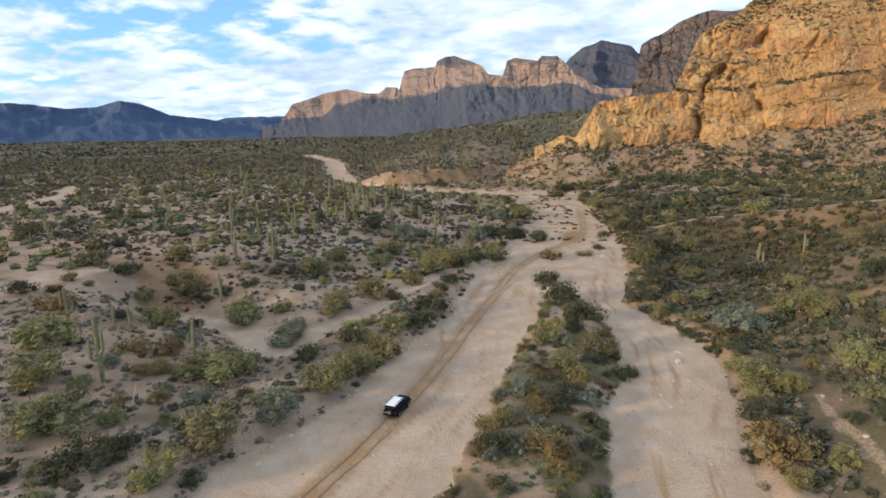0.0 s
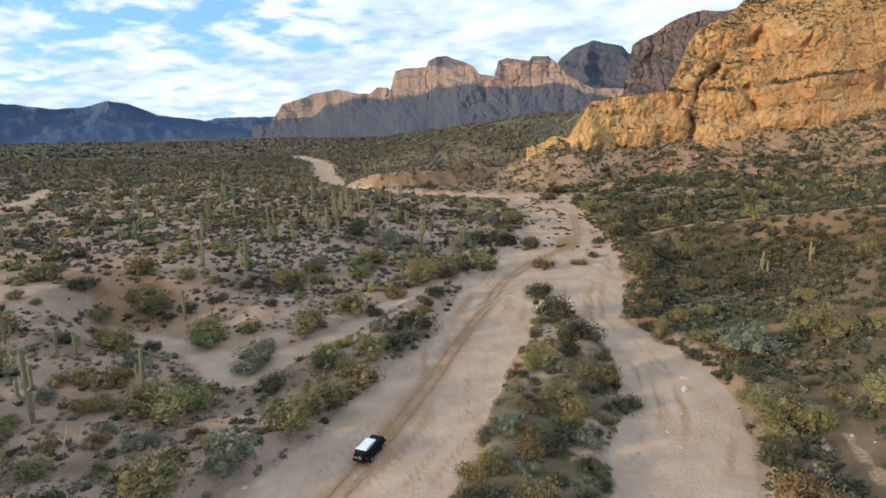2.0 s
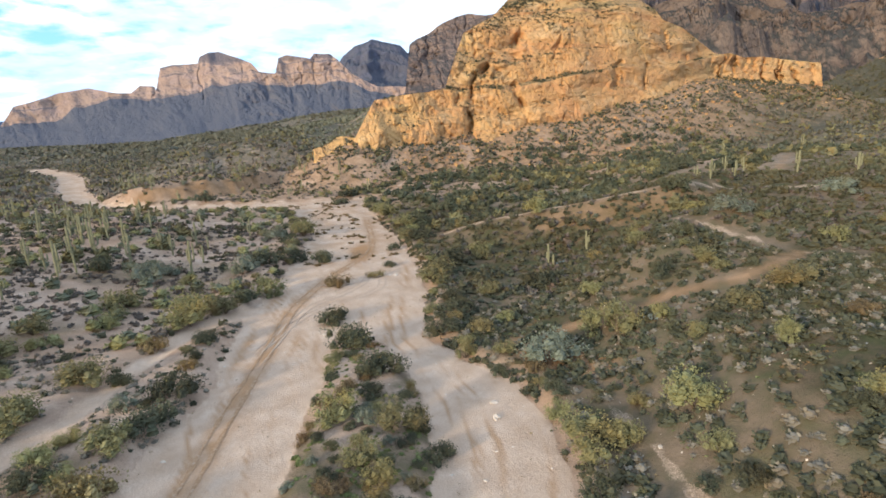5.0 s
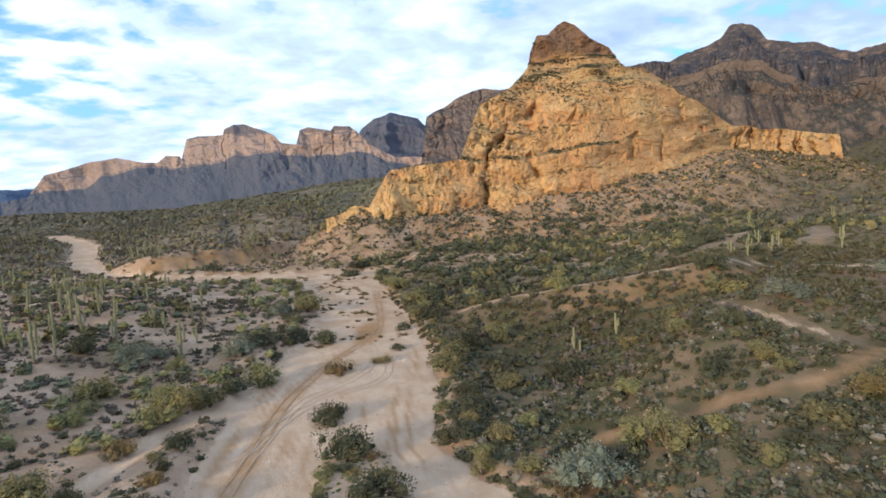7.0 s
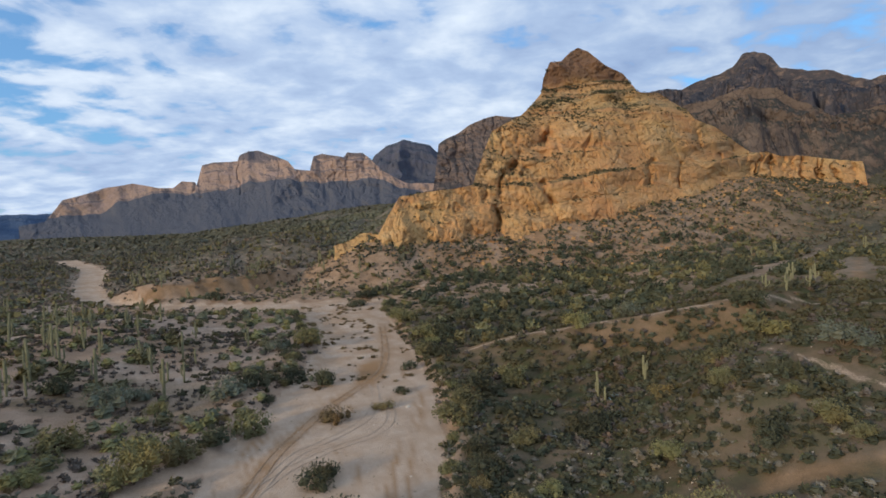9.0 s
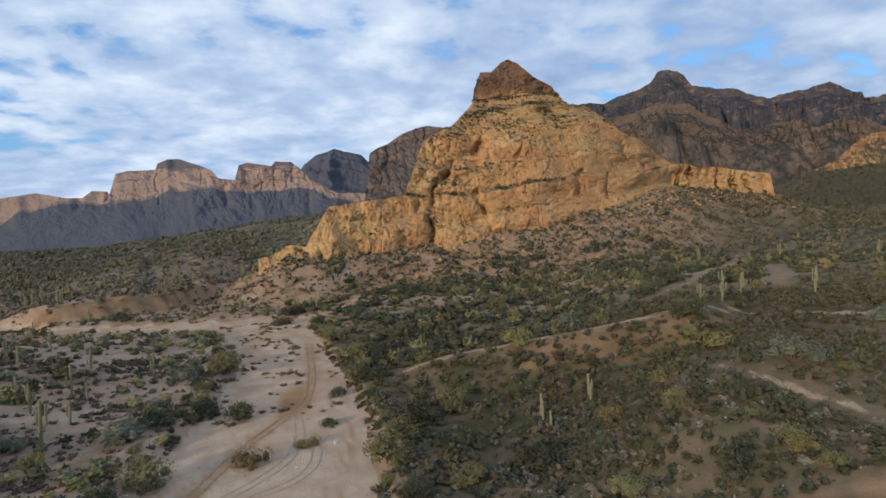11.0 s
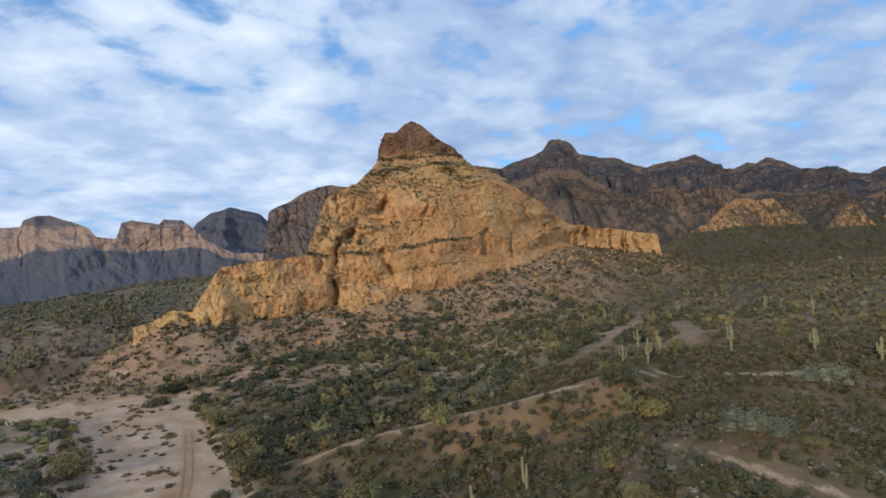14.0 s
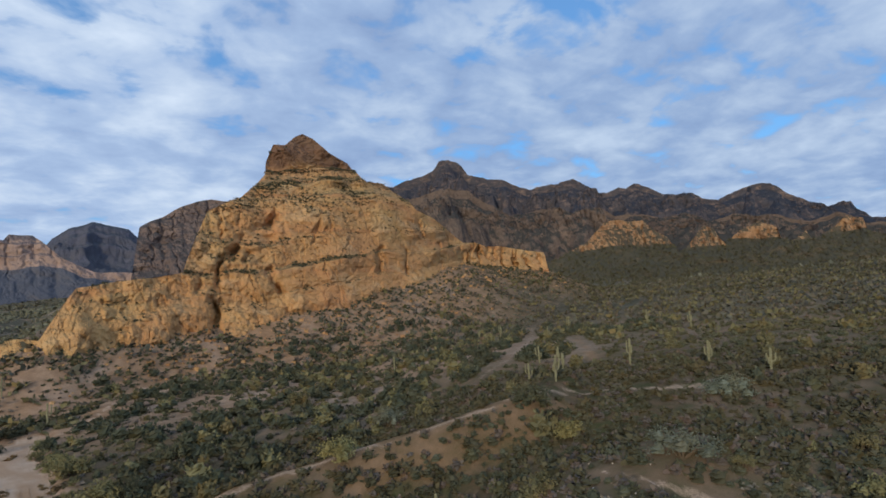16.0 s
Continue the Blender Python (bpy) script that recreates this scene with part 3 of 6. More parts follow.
def lay_rut(points, offset, wide, seed, mat):
    """One wheel's rut along a smooth line over the sand."""
    p = np.array(points, float)[:, :2]
    for _ in range(3):
        q = np.empty((2 * len(p) - 2, 2))
        q[0::2], q[1::2] = 0.75 * p[:-1] + 0.25 * p[1:], 0.25 * p[:-1] + 0.75 * p[1:]
        p = np.concatenate([p[:1], q, p[-1:]])
    gone = np.concatenate([[0], np.cumsum(np.hypot(*np.diff(p, axis=0).T))])
    want = np.arange(0, gone[-1], 0.45)
    p = np.stack([np.interp(want, gone, p[:, k]) for k in (0, 1)], -1)
    way = np.gradient(p, axis=0)
    way /= np.linalg.norm(way, axis=1)[:, None] + 1e-9
    side = np.stack([way[:, 1], -way[:, 0]], -1)
    p = p + side * (offset + 0.12 * fbm(want / 6, want * 0, 3, seed))[:, None]
    half = 0.5 * wide * np.clip(0.72 + 0.9 * fbm(want / 3.0, want * 0 + 3, 3, seed + 1), 0.05, 2) * step(0, 3, want) * step(0, 3, want[-1] - want + 0.01)
    rows = []
    for k, up in ((-1, 0.0), (-0.55, 0.035), (0, 0.03), (0.55, 0.035), (1, 0.0)):
        e = p + side * (k * half)[:, None]
        rows.append(np.c_[e, ground_z(e[:, 0], e[:, 1]) + 0.05 + up])
    me = mesh_from("tyre_rut", np.stack(rows).reshape(-1, 3), grid_faces(5, len(p)), mat, True)
    tagged(new("tyre_rut", me), "brown tyre rut pressed into pale sand", "track", "", "structure")


def lay_ruts():
    lines = [(TYRES, 0.8, 0.62), (LOOP, 0.8, 0.42), (((10, 118), (18, 131), (28, 138), (36, 140), (41, 147), (42, 160)), 0.8, 0.34)]
    for n, (line, gap, wide) in enumerate(lines):
        for k, sign in enumerate((-1, 1)):
            lay_rut(line, sign * gap, wide, 200 + 7 * n + k, MAT_RUT if n == 0 else MAT_OLD_RUT)


lay_ruts()


# ---- mountains ----
def part_mesh(name, verts, faces, mat, parent, label=""):
    """The given faces with only the vertices that they use, as one part."""
    used, index = np.unique(faces, return_inverse=True)
    return part(name, mesh_from(name, verts[used], index.reshape(faces.shape), mat), parent, label)


def even_rows(across, height, rows):
    """Resamples each column of a profile so that its points lie evenly along the slope, cliffs included."""
    gone = np.concatenate([np.zeros((1, height.shape[1])), np.cumsum(np.hypot(np.diff(across, axis=0), np.diff(height, axis=0)), 0)])
    out_a, out_h = np.empty((rows, height.shape[1])), np.empty((rows, height.shape[1]))
    for c in range(height.shape[1]):
        want = np.linspace(0, gone[-1, c], rows)
        out_a[:, c], out_h[:, c] = np.interp(want, gone[:, c], across[:, c]), np.interp(want, gone[:, c], height[:, c])
    return out_a, out_h


def crags(u, v, scale, seed, lump=1.0):
    """Blocks and cracks over a rock face: metres outwards for a scale in metres."""
    lumps = 0.9 * fbm(u / scale, v / (0.75 * scale), 3, seed) + 0.35 * fbm(u / (0.3 * scale), v / (0.22 * scale), 3, seed + 1)
    cells = 0.5 * (np.abs(fbm((u + 0.35 * v) / (1.1 * scale), v / (2.2 * scale), 2, seed + 2)) < 0.05) + 0.4 * (np.abs(fbm((u - 0.5 * v) / (0.8 * scale), v / (0.9 * scale), 2, seed + 3)) < 0.04)
    beds = 0.25 * (np.abs(fbm(u / (6 * scale), (v - 0.1 * u) / (0.55 * scale), 3, seed + 4)) < 0.06)
    return lump * lumps - cells - beds


def blocks(u, v, wide, tall, seed):
    """Jointed blocks that stand out unevenly from a rock face."""
    u = u + 0.5 * wide * fbm(u / (3 * wide), v / (3 * tall), 2, seed)
    i = np.floor(u / wide)
    j = np.floor(v / tall + value_noise(i + 0.0, i * 0 + 3.0, seed + 1) * 2)
    return 2 * value_noise(i + 0.0, j + 0.0, seed + 2) - 1


HUB = (22.2, 58.6, 39.5)


def hub_range(curve, az):
    return np.interp(az, [p[0] for p in curve], [p[1] for p in curve])


def eased(values, width):
    """The same run of values with its corners rounded."""
    width = max(1, int(width))
    win = np.hanning(2 * width + 3)[1:-1]
    return np.convolve(np.pad(values, width, mode="edge"), win / win.sum(), "valid")


def bulges(u, v, seed, octaves=3):
    """Rounded swellings with creases between them, about 0..1."""
    return np.clip(2.2 * np.abs(fbm(u, v, octaves, seed)), 0, 1.4)


def near_line(u, v, line):
    """Distance from (u, v) to a short straight line (u0, v0, u1, v1)."""
    u0, v0, u1, v1 = line
    du, dv = u1 - u0, v1 - v0
    t = np.clip(((u - u0) * du + (v - v0) * dv) / (du * du + dv * dv), 0, 1)
    return np.hypot(u - u0 - t * du, v - v0 - t * dv)


def rock_skin(az_step, skyline, lip, reach, knots, heights, cuts, seed, rows, warp=6.0, grain=40.0, relief=1.0, back=60.0, jag=0.0, ragged=1.0, rough=1.0, smooth_at=(0,), cap_from=1e6):
    """A bedded mass of rock round the middle of the flight: a slope that steps back with height, by bearing and height over the lip
    of its lower cliff, with clefts and gullies in it and a crest that breaks off at the back."""
    az = np.arange(skyline[0][0], skyline[-1][0] + 0.001, az_step)
    rad = np.radians(az)
    r_lip = eased(hub_range(reach, az), 1.6 / az_step)
    arc = rad * r_lip.mean()
    z_lip = HUB[2] + r_lip * np.tan(np.radians(eased(hub_range(lip, az), 0.5 / az_step)))
    ragged_lip = 0.06 * grain * ragged * fbm(arc / (0.7 * grain), arc * 0 + 5, 4, seed + 9)
    top = hub_range(skyline, az) + jag * (1 + 1.2 * step(11.5, 13.5, hub_range(skyline, az))) * fbm(arc / (0.6 * grain), arc * 0 + seed, 4, seed)
    dz = np.linspace(heights[0], heights[1], 900)[:, None]
    arcs = np.broadcast_to(arc, (900, len(az)))
    dzs = np.broadcast_to(dz, arcs.shape)
    bent = dzs + warp * step(0, 2 * warp, np.abs(dzs)) * (fbm(arcs / (2.2 * grain), dzs / (1.8 * grain), 3, seed + 1) + 0.5 * fbm(arcs / (0.5 * grain), dzs / (0.7 * grain), 2, seed + 2))
    bent = np.maximum.accumulate(bent, 0)
    r = np.interp(bent, [k[0] for k in knots], [k[1] for k in knots])
    plain = [k for k in knots if k[0] < -15 or k[0] in smooth_at + (knots[-1][0],)]
    ease = np.interp(bent, [k[0] for k in plain], [k[1] for k in plain])
    share = 0.3 + 0.65 * step(-0.15, 0.25, fbm(arcs / (2.0 * grain), dzs / (1.2 * grain), 3, seed + 16))
    r = r_lip + r * (1 - share) + ease * share
    bold = 0.35 + 0.65 * step(-0.35, 0.25, fbm(arcs / (2.5 * grain), dzs / (2 * grain), 2, seed + 3))
    r = r - relief * (1 + 2.0 * step(cap_from, cap_from + 6, dzs)) * grain * bold * (0.20 * bulges(arcs / (1.3 * grain), dzs / (1.1 * grain), seed + 10) + 0.085 * bulges((arcs + 0.3 * dzs) / (0.45 * grain), dzs / (0.5 * grain), seed + 11) + 0.035 * bulges(arcs / (0.16 * grain), dzs / (0.14 * grain), seed + 12))
    z = z_lip + dzs + ragged_lip * step(-0.4 * grain, 0, dzs)
    el = np.degrees(np.arctan2(z - HUB[2], r))
    far = np.degrees(0.08 * grain / r_lip.mean())
    wob_a, wob_e = (far * (1.5 * fbm(arcs / (0.5 * grain), dzs / (0.4 * grain), 3, seed + k) + 0.8 * fbm(arcs / (0.12 * grain), dzs / (0.12 * grain), 2, seed + k)) for k in (13, 14))
    fit = np.clip(0.95 + 0.9 * fbm(arcs / (0.3 * grain), dzs / (0.3 * grain), 2, seed + 15), 0.4, 1.6)
    for line, wide, deep in cuts:
        r = r + 0.58 * deep * fit * np.exp(-((near_line(az[None, :] + wob_a, el + wob_e, line) / (wide * (0.6 + 0.4 * fit))) ** 2))
    el = np.degrees(np.arctan2(z - HUB[2], r))
    cut = np.argmax(el > top[None, :], 0)
    cut = np.where((el > top[None, :]).any(0), cut, 899)
    out_r, out_z = np.empty((rows, len(az))), np.empty((rows, len(az)))
    front = rows - 14
    way = np.concatenate([[0], np.cumsum(np.hypot(np.diff(dz[:, 0]), np.diff(np.interp(dz[:, 0], [k[0] for k in knots], [k[1] for k in knots]))))])
    level = np.interp(np.linspace(0, way[-1], front), way, dz[:, 0])
    t = np.linspace(0.04, 1, 14)
    for c in range(len(az)):
        k = max(int(cut[c]), 2)
        crest_r = r[k - 1, c] + 0.3
        crest_z = max(HUB[2] + crest_r * math.tan(math.radians(top[c])), z[k - 1, c]) if cut[c] < 899 else z[-1, c]
        low = level < dz[k - 1, 0]
        out_r[:front, c] = np.where(low, np.interp(level, dz[:, 0], r[:, c]), crest_r)
        out_z[:front, c] = np.where(low, np.interp(level, dz[:, 0], z[:, c]), crest_z)
        out_r[front:, c], out_z[front:, c] = crest_r + back * t, crest_z - 0.012 * back * (t / 0.1) - 1.3 * back * np.maximum(t - 0.25, 0)
    crest = out_z >= out_z.max(0)[None, :] - 0.02
    a = np.broadcast_to(rad, out_r.shape)
    arcs = np.broadcast_to(arc, out_r.shape)
    lump = relief * (0.7 * crags(arcs, out_z + 0.2 * out_r, 0.5 * grain, seed + 5, 0.7) + 0.55 * crags(arcs, out_z + 0.3 * out_r, 0.18 * grain, seed + 6, 0.7) + 0.22 * blocks(arcs, out_z - 0.03 * arcs, 0.4 * grain, 0.2 * grain, seed + 7) + 0.14 * blocks(arcs + 0.2 * out_z, out_z, 0.14 * grain, 0.11 * grain, seed + 8))
    lump = np.where(crest, 0.2, 1.0) * lump
    lump[front:] *= 0.25
    out_r = out_r - 0.04 * grain * rough * lump
    verts = np.stack([HUB[0] + out_r * np.sin(a), HUB[1] + out_r * np.cos(a), out_z], -1).reshape(-1, 3)
    faces = grid_faces(rows, len(az))[:, ::-1]
    flat = crest.reshape(-1)[faces]
    faces = faces[~flat.all(1)]
    mid = verts[faces].mean(1)
    mid_az = np.degrees(np.arctan2(mid[:, 0] - HUB[0], mid[:, 1] - HUB[1]))
    over = mid[:, 2] - np.interp(mid_az, az, z_lip + ragged_lip)
    return verts, faces, mid, mid_az, over


BUTTE_SKY = ((7.36, -2.94), (9.39, -2.22), (10.19, -1.57), (11.21, -1.63), (12.13, -1.91), (12.6, -1.05), (13.42, 0.3), (14.59, 2.03), (17.88, 2.46), (21.25, 2.79), (22.52, 3.03), (22.8, 3.99), (23.73, 6.4), (24.71, 8.63), (26.77, 9.51), (27.65, 9.82), (28.87, 10.89), (29.91, 11.95), (30.09, 13.25), (30.81, 14.83), (31.97, 14.83), (32.88, 15.69), (33.64, 15.97), (34.6, 15.49), (35.99, 14.35), (37.95, 13.25), (38.21, 12.81), (39.3, 11.43), (39.69, 11.23), (41.26, 10.95), (42.35, 10.05), (43.72, 9.12), (44.51, 8.12), (46.13, 7.27), (47.71, 5.83), (49.02, 4.74), (50.34, 4.64), (51.36, 4.18), (52.9, 4.06), (54.89, 3.58), (57.2, 3.23), (57.5, 1.4), (57.83, 0.6))
BUTTE_LIP = ((7.4, -1.2), (12.0, 0.6), (14.59, 2.15), (21.25, 2.85), (24.67, 2.53), (27.0, 2.84), (29.31, 2.45), (32.27, 3.18), (35.2, 3.44), (38.69, 3.71), (40.72, 4.3), (43.24, 3.9), (46.56, 4.1), (49.0, 4.5), (51.0, 4.9), (57.8, 3.8))
BUTTE_REACH = ((7.4, 346), (12.9, 345), (18.7, 358), (23.6, 370), (32, 391), (36.75, 409), (40.3, 436), (44.3, 477), (47, 519), (49, 569), (51.3, 600), (53.9, 628), (57.8, 663))
BUTTE_STEPS = ((-60, -18), (-24, -8), (-19, -4), (-1, -0.5), (0, 0), (3, 11), (18, 15), (22, 22), (42, 28), (49, 42), (62, 48), (73, 80), (83, 86), (89, 122), (93, 158), (95, 164), (118, 170), (121, 176), (142, 184), (175, 205))
# clefts, gullies and bedding cracks: the line by bearing and rise, the width, the depth in metres
BUTTE_CUTS = (((25.98, 9.44, 26.02, 6.31), 0.24, 7), ((25.56, 3.86, 26.87, 5.22), 0.42, 12), ((26.87, 5.22, 30.17, 7.52), 0.42, 11), ((30.17, 7.52, 30.75, 8.7), 0.3, 10), ((27.54, 4.14, 28.11, 4.82), 0.3, 9), ((29.9, 2.96, 31.2, 0.5), 0.40, 12), ((25.16, 3.4, 25.14, -2.6), 0.34, 20), ((35.13, 8.27, 34.16, 5.57), 0.22, 6), ((35.9, 7.6, 35.5, 6.2), 0.16, 4), ((40.32, 4.51, 40.42, 2.3), 0.36, 11), ((42.81, 4.02, 42.92, 1.96), 0.16, 6), ((44.51, 6.91, 44.64, 5.57), 0.28, 8), ((29.18, 0.6, 29.33, -0.5), 0.16, 5), ((23.89, 2.7, 23.6, 1.3), 0.16, 6), ((22.4, 0.9, 19.2, 0.2), 0.10, 2.5), ((31.3, 0.41, 36.98, 1.4), 0.10, 3), ((36.98, 1.4, 40.07, 1.6), 0.09, 3), ((33.0, 10.6, 31.0, 9.0), 0.18, 4), ((46.4, 4.6, 46.6, 2.6), 0.25, 7), ((45.0, 3.4, 46.2, 2.6), 0.2, 5), ((48.6, 4.6, 49.2, 3.0), 0.3, 8), ((52.3, 4.0, 52.5, 2.6), 0.14, 4), ((54.2, 3.6, 54.3, 2.2), 0.14, 4), ((55.8, 3.5, 55.9, 2.0), 0.12, 4), ((35.0, 3.3, 35.4, 2.6), 0.14, 3), ((38.0, 6.1, 36.9, 4.9), 0.14, 3.5), ((16.6, 0.9, 18.4, 0.6), 0.12, 3)) + tuple(((49.6 + 0.62 * k + 0.28 * math.sin(5 * k), 5.0, 49.7 + 0.62 * k + 0.4 * math.sin(3 * k), 1.5), 0.12 + 0.07 * math.sin(7 * k), 9 + 6 * math.sin(4 * k)) for k in range(12))


def build_butte():
    verts, faces, mid, mid_az, over = rock_skin(0.075, BUTTE_SKY, BUTTE_LIP, BUTTE_REACH, BUTTE_STEPS, (-46, 172), BUTTE_CUTS, 141, 380, 8.5, 40.0, 1.0, 70.0, 0.17, smooth_at=(22, 49, 93, 95, 175), cap_from=95, rough=1.3)
    keep = mid[:, 2] > ground_z(mid[:, 0], mid[:, 1]) - 7
    ob = thing("rock_butte", "ochre sandstone butte with stepped cliffs and a dark cap", "rock butte")
    block = (over > 93) & (mid_az > 29.2) & (mid_az < 40)
    tier = np.where(block, 2, np.where(over > 1.5, 1, 0))
    for k, (name, label) in enumerate((("lower_cliff", "ochre lower cliff with a dark cleft"), ("upper_face", "ochre and orange upper rock face"), ("cap_rock", "dark reddish-brown summit block"))):
        part_mesh(name, verts, faces[keep & (tier == k)], MAT_ROCK, ob, label)
    corner = verts[faces]
    flat = np.cross(corner[:, 2] - corner[:, 0], corner[:, 3] - corner[:, 1])
    flat = np.abs(flat[:, 2]) / (np.linalg.norm(flat, axis=1) + 1e-9)
    return mid[keep & (flat > 0.72)], mid[keep & (flat > 0.42) & (over > 8) & (over < 96)]


def mountain_range(name, label, mat, skyline, dist, depth, base, cliff=0.5, seed=0, rough=1.0, az_step=0.12, talus_part=0.5, extra=60, shares=(), shares_name="ridge", crag=30.0):
    """skyline: (bearing, elevation) in degrees from the middle of the flight."""
    az = np.arange(skyline[0][0], skyline[-1][0] + 0.01, az_step)
    arc = np.radians(az) * dist
    el = np.interp(az, [s[0] for s in skyline], [s[1] for s in skyline])
    top = 38 + np.tan(np.radians(el)) * dist + 0.003 * dist * rough * fbm(arc / 50, arc * 0 + seed, 4, seed)
    wide = max(3, int(1.6 / az_step))
    calm = np.convolve(np.pad(top, wide, mode="edge"), np.hanning(2 * wide + 1) / np.hanning(2 * wide + 1).sum(), "valid")
    t = np.linspace(0, 1, 3 * extra)
    a, tt = np.meshgrid(np.radians(az), t)
    arcs, r = a * dist, dist - depth * (1 - tt)
    mid = np.sin(np.pi * np.clip(tt, 0, 1))
    spur = 1 - 2 * np.abs(fbm(arcs / 240, r / 420, 3, seed + 3))
    shift = 0.36 * (spur - 0.6) + 0.14 * fbm(arcs / 90, r / 120, 4, seed + 4)
    tw = np.clip(tt + shift * rough * mid, 0, 3)
    c = 1 - cliff
    lip = talus_part + 0.05 * fbm(arcs / 150, arcs * 0, 3, seed + 9)
    p = np.interp(tw - lip, (-talus_part, 0, 0.03, 0.10, 0.14, 0.22, 0.26, max(0.3, 1 - talus_part)), (0, 0.85 * c, c, c + 0.1 * cliff, c + 0.5 * cliff, c + 0.6 * cliff, c + 0.85 * cliff, 1.0))
    crest = calm[None, :] + (top - calm)[None, :] * step(0.72, 0.98, tt)
    height = np.maximum(crest - base, 1)
    z = base + height * p + rough * height * mid * (0.14 * fbm(arcs / 120, r / 120, 4, seed + 6) + 0.06 * fbm(arcs / 40, r / 40, 3, seed + 7))
    z[-1] = top
    z = np.minimum(z, 38 + (top[None, :] - 38) * (r / dist))
    r, z = even_rows(r, z, extra)
    a, arcs = np.broadcast_to(np.radians(az), r.shape), np.broadcast_to(arc, r.shape)
    fade = np.linspace(0, 1, extra)[:, None]
    rise = (z - base) / np.maximum(top[None, :] - base, 1)
    out = crags(arcs, z + 0.3 * r, crag, seed + 12) * np.sin(np.pi * fade) ** 0.5 * (0.15 + 0.85 * step(0.6 * c, 1.05 * c, rise))
    r, z = r - 0.30 * crag * out * (0.3 + 0.7 * rough), z + 0.06 * crag * out
    r = np.concatenate([r, r[-1:] + 0.25 * depth, r[-1:] + 0.8 * depth])
    z = np.concatenate([z, base + 0.75 * (z[-1:] - base), 0 * z[-1:] + base])
    a = np.broadcast_to(np.radians(az), r.shape)
    x, y = 15 + r * np.sin(a), 38 + r * np.cos(a)
    verts, faces = np.stack([x, y, z], -1).reshape(-1, 3), grid_faces(len(r), len(az))[:, ::-1]
    ob = thing(name, label, "mountain")
    column_of = faces.min(1) % len(az)
    cuts = [0] + [int(np.searchsorted(az, c)) for c in shares] + [len(az)]
    for low, high in zip(cuts[:-1], cuts[1:]):
        part_mesh(shares_name, verts, faces[(column_of >= low) & (column_of < high)], mat, ob)


BUTTE_LEDGES, BUTTE_SLOPES = build_butte()
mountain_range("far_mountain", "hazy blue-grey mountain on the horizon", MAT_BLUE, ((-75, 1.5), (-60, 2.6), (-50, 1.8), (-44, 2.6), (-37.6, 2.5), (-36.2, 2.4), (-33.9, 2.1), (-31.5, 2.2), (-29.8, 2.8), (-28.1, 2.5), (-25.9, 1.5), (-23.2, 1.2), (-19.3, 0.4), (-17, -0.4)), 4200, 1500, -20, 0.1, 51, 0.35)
mountain_range("horizon_ridge", "low ridge far beyond the valley, tinted blue for haze", MAT_BLUE, ((-24, 0.5), (-21, 1.25), (-18, 1.3), (-15, 1.3), (-12, 0.6)), 4700, 500, 0, 0.2, 55, 0.4)
MESA_SKY = ((-18.5, 0.3), (-16.73, 0.64), (-16.07, 1.47), (-15.39, 2.46), (-12.89, 3.23), (-12.36, 3.49), (-10.0, 3.92), (-7.88, 3.38), (-6.77, 3.37), (-6.0, 3.98), (-4.85, 3.97), (-4.73, 3.65), (-4.14, 5.54), (-3.08, 5.86), (-0.95, 5.95), (-0.76, 6.49), (0.05, 6.91), (0.99, 6.97), (2.53, 6.48), (3.78, 5.92), (4.38, 5.15), (5.85, 4.95), (6.28, 6.35), (7.13, 6.6), (9.3, 6.23), (9.67, 6.73), (11.21, 6.7), (11.86, 6.18), (13.17, 4.77), (15.56, 3.48), (20, 3.2))
MESA_TALUS = ((-18.56, 0.25), (-16.1, 1.19), (-13.79, 1.55), (-11.23, 1.92), (-8.51, 2.47), (-5.09, 2.86), (-3.89, 3.16), (-1.17, 3.27), (0.43, 3.72), (3.64, 3.92), (6.27, 3.76), (15.56, 3.38), (20, 3.1))
MESA_STEPS = ((-320, -620), (-120, -190), (0, 0), (8, 4), (45, 14), (50, 28), (85, 38), (92, 62), (122, 72), (130, 112), (150, 150), (170, 230))


def build_mesa():
    cuts = tuple(((a, 6.5, a + lean, 2.6), wide, deep) for a, lean, wide, deep in ((-13.2, 0.4, 0.25, 12), (-7.3, 0.3, 0.35, 20), (-4.5, -0.3, 0.25, 20), (-0.9, 0.2, 0.10, 14), (3.2, -0.9, 0.12, 12), (5.0, 0.2, 0.4, 24), (9.5, 0.1, 0.10, 14), (7.9, 0.9, 0.10, 12), (12.4, 0.5, 0.2, 12)))
    verts, faces, mid, mid_az, over = rock_skin(0.055, MESA_SKY, MESA_TALUS, ((-18.5, 2500), (0, 2350), (20, 2250)), MESA_STEPS, (-200, 168), cuts, 61, 140, 16.0, 150.0, 1.0, 400.0, 0.12, 4.5, 0.45, (8, 92, 130, 170))
    ob = thing("mesa", "long pink cliff-topped mesa with domed summits", "mountain")
    part_mesh("talus_slope", verts, faces[over < 1], MAT_MESA_TALUS, ob, "scrubby slope below the cliffs, tinted blue-grey for haze")
    for low, high in ((-19, -4.4), (-4.4, 5.1), (5.1, 20)):
        part_mesh("cliff", verts, faces[(over >= 1) & (mid_az >= low) & (mid_az < high)], MAT_MESA, ob)


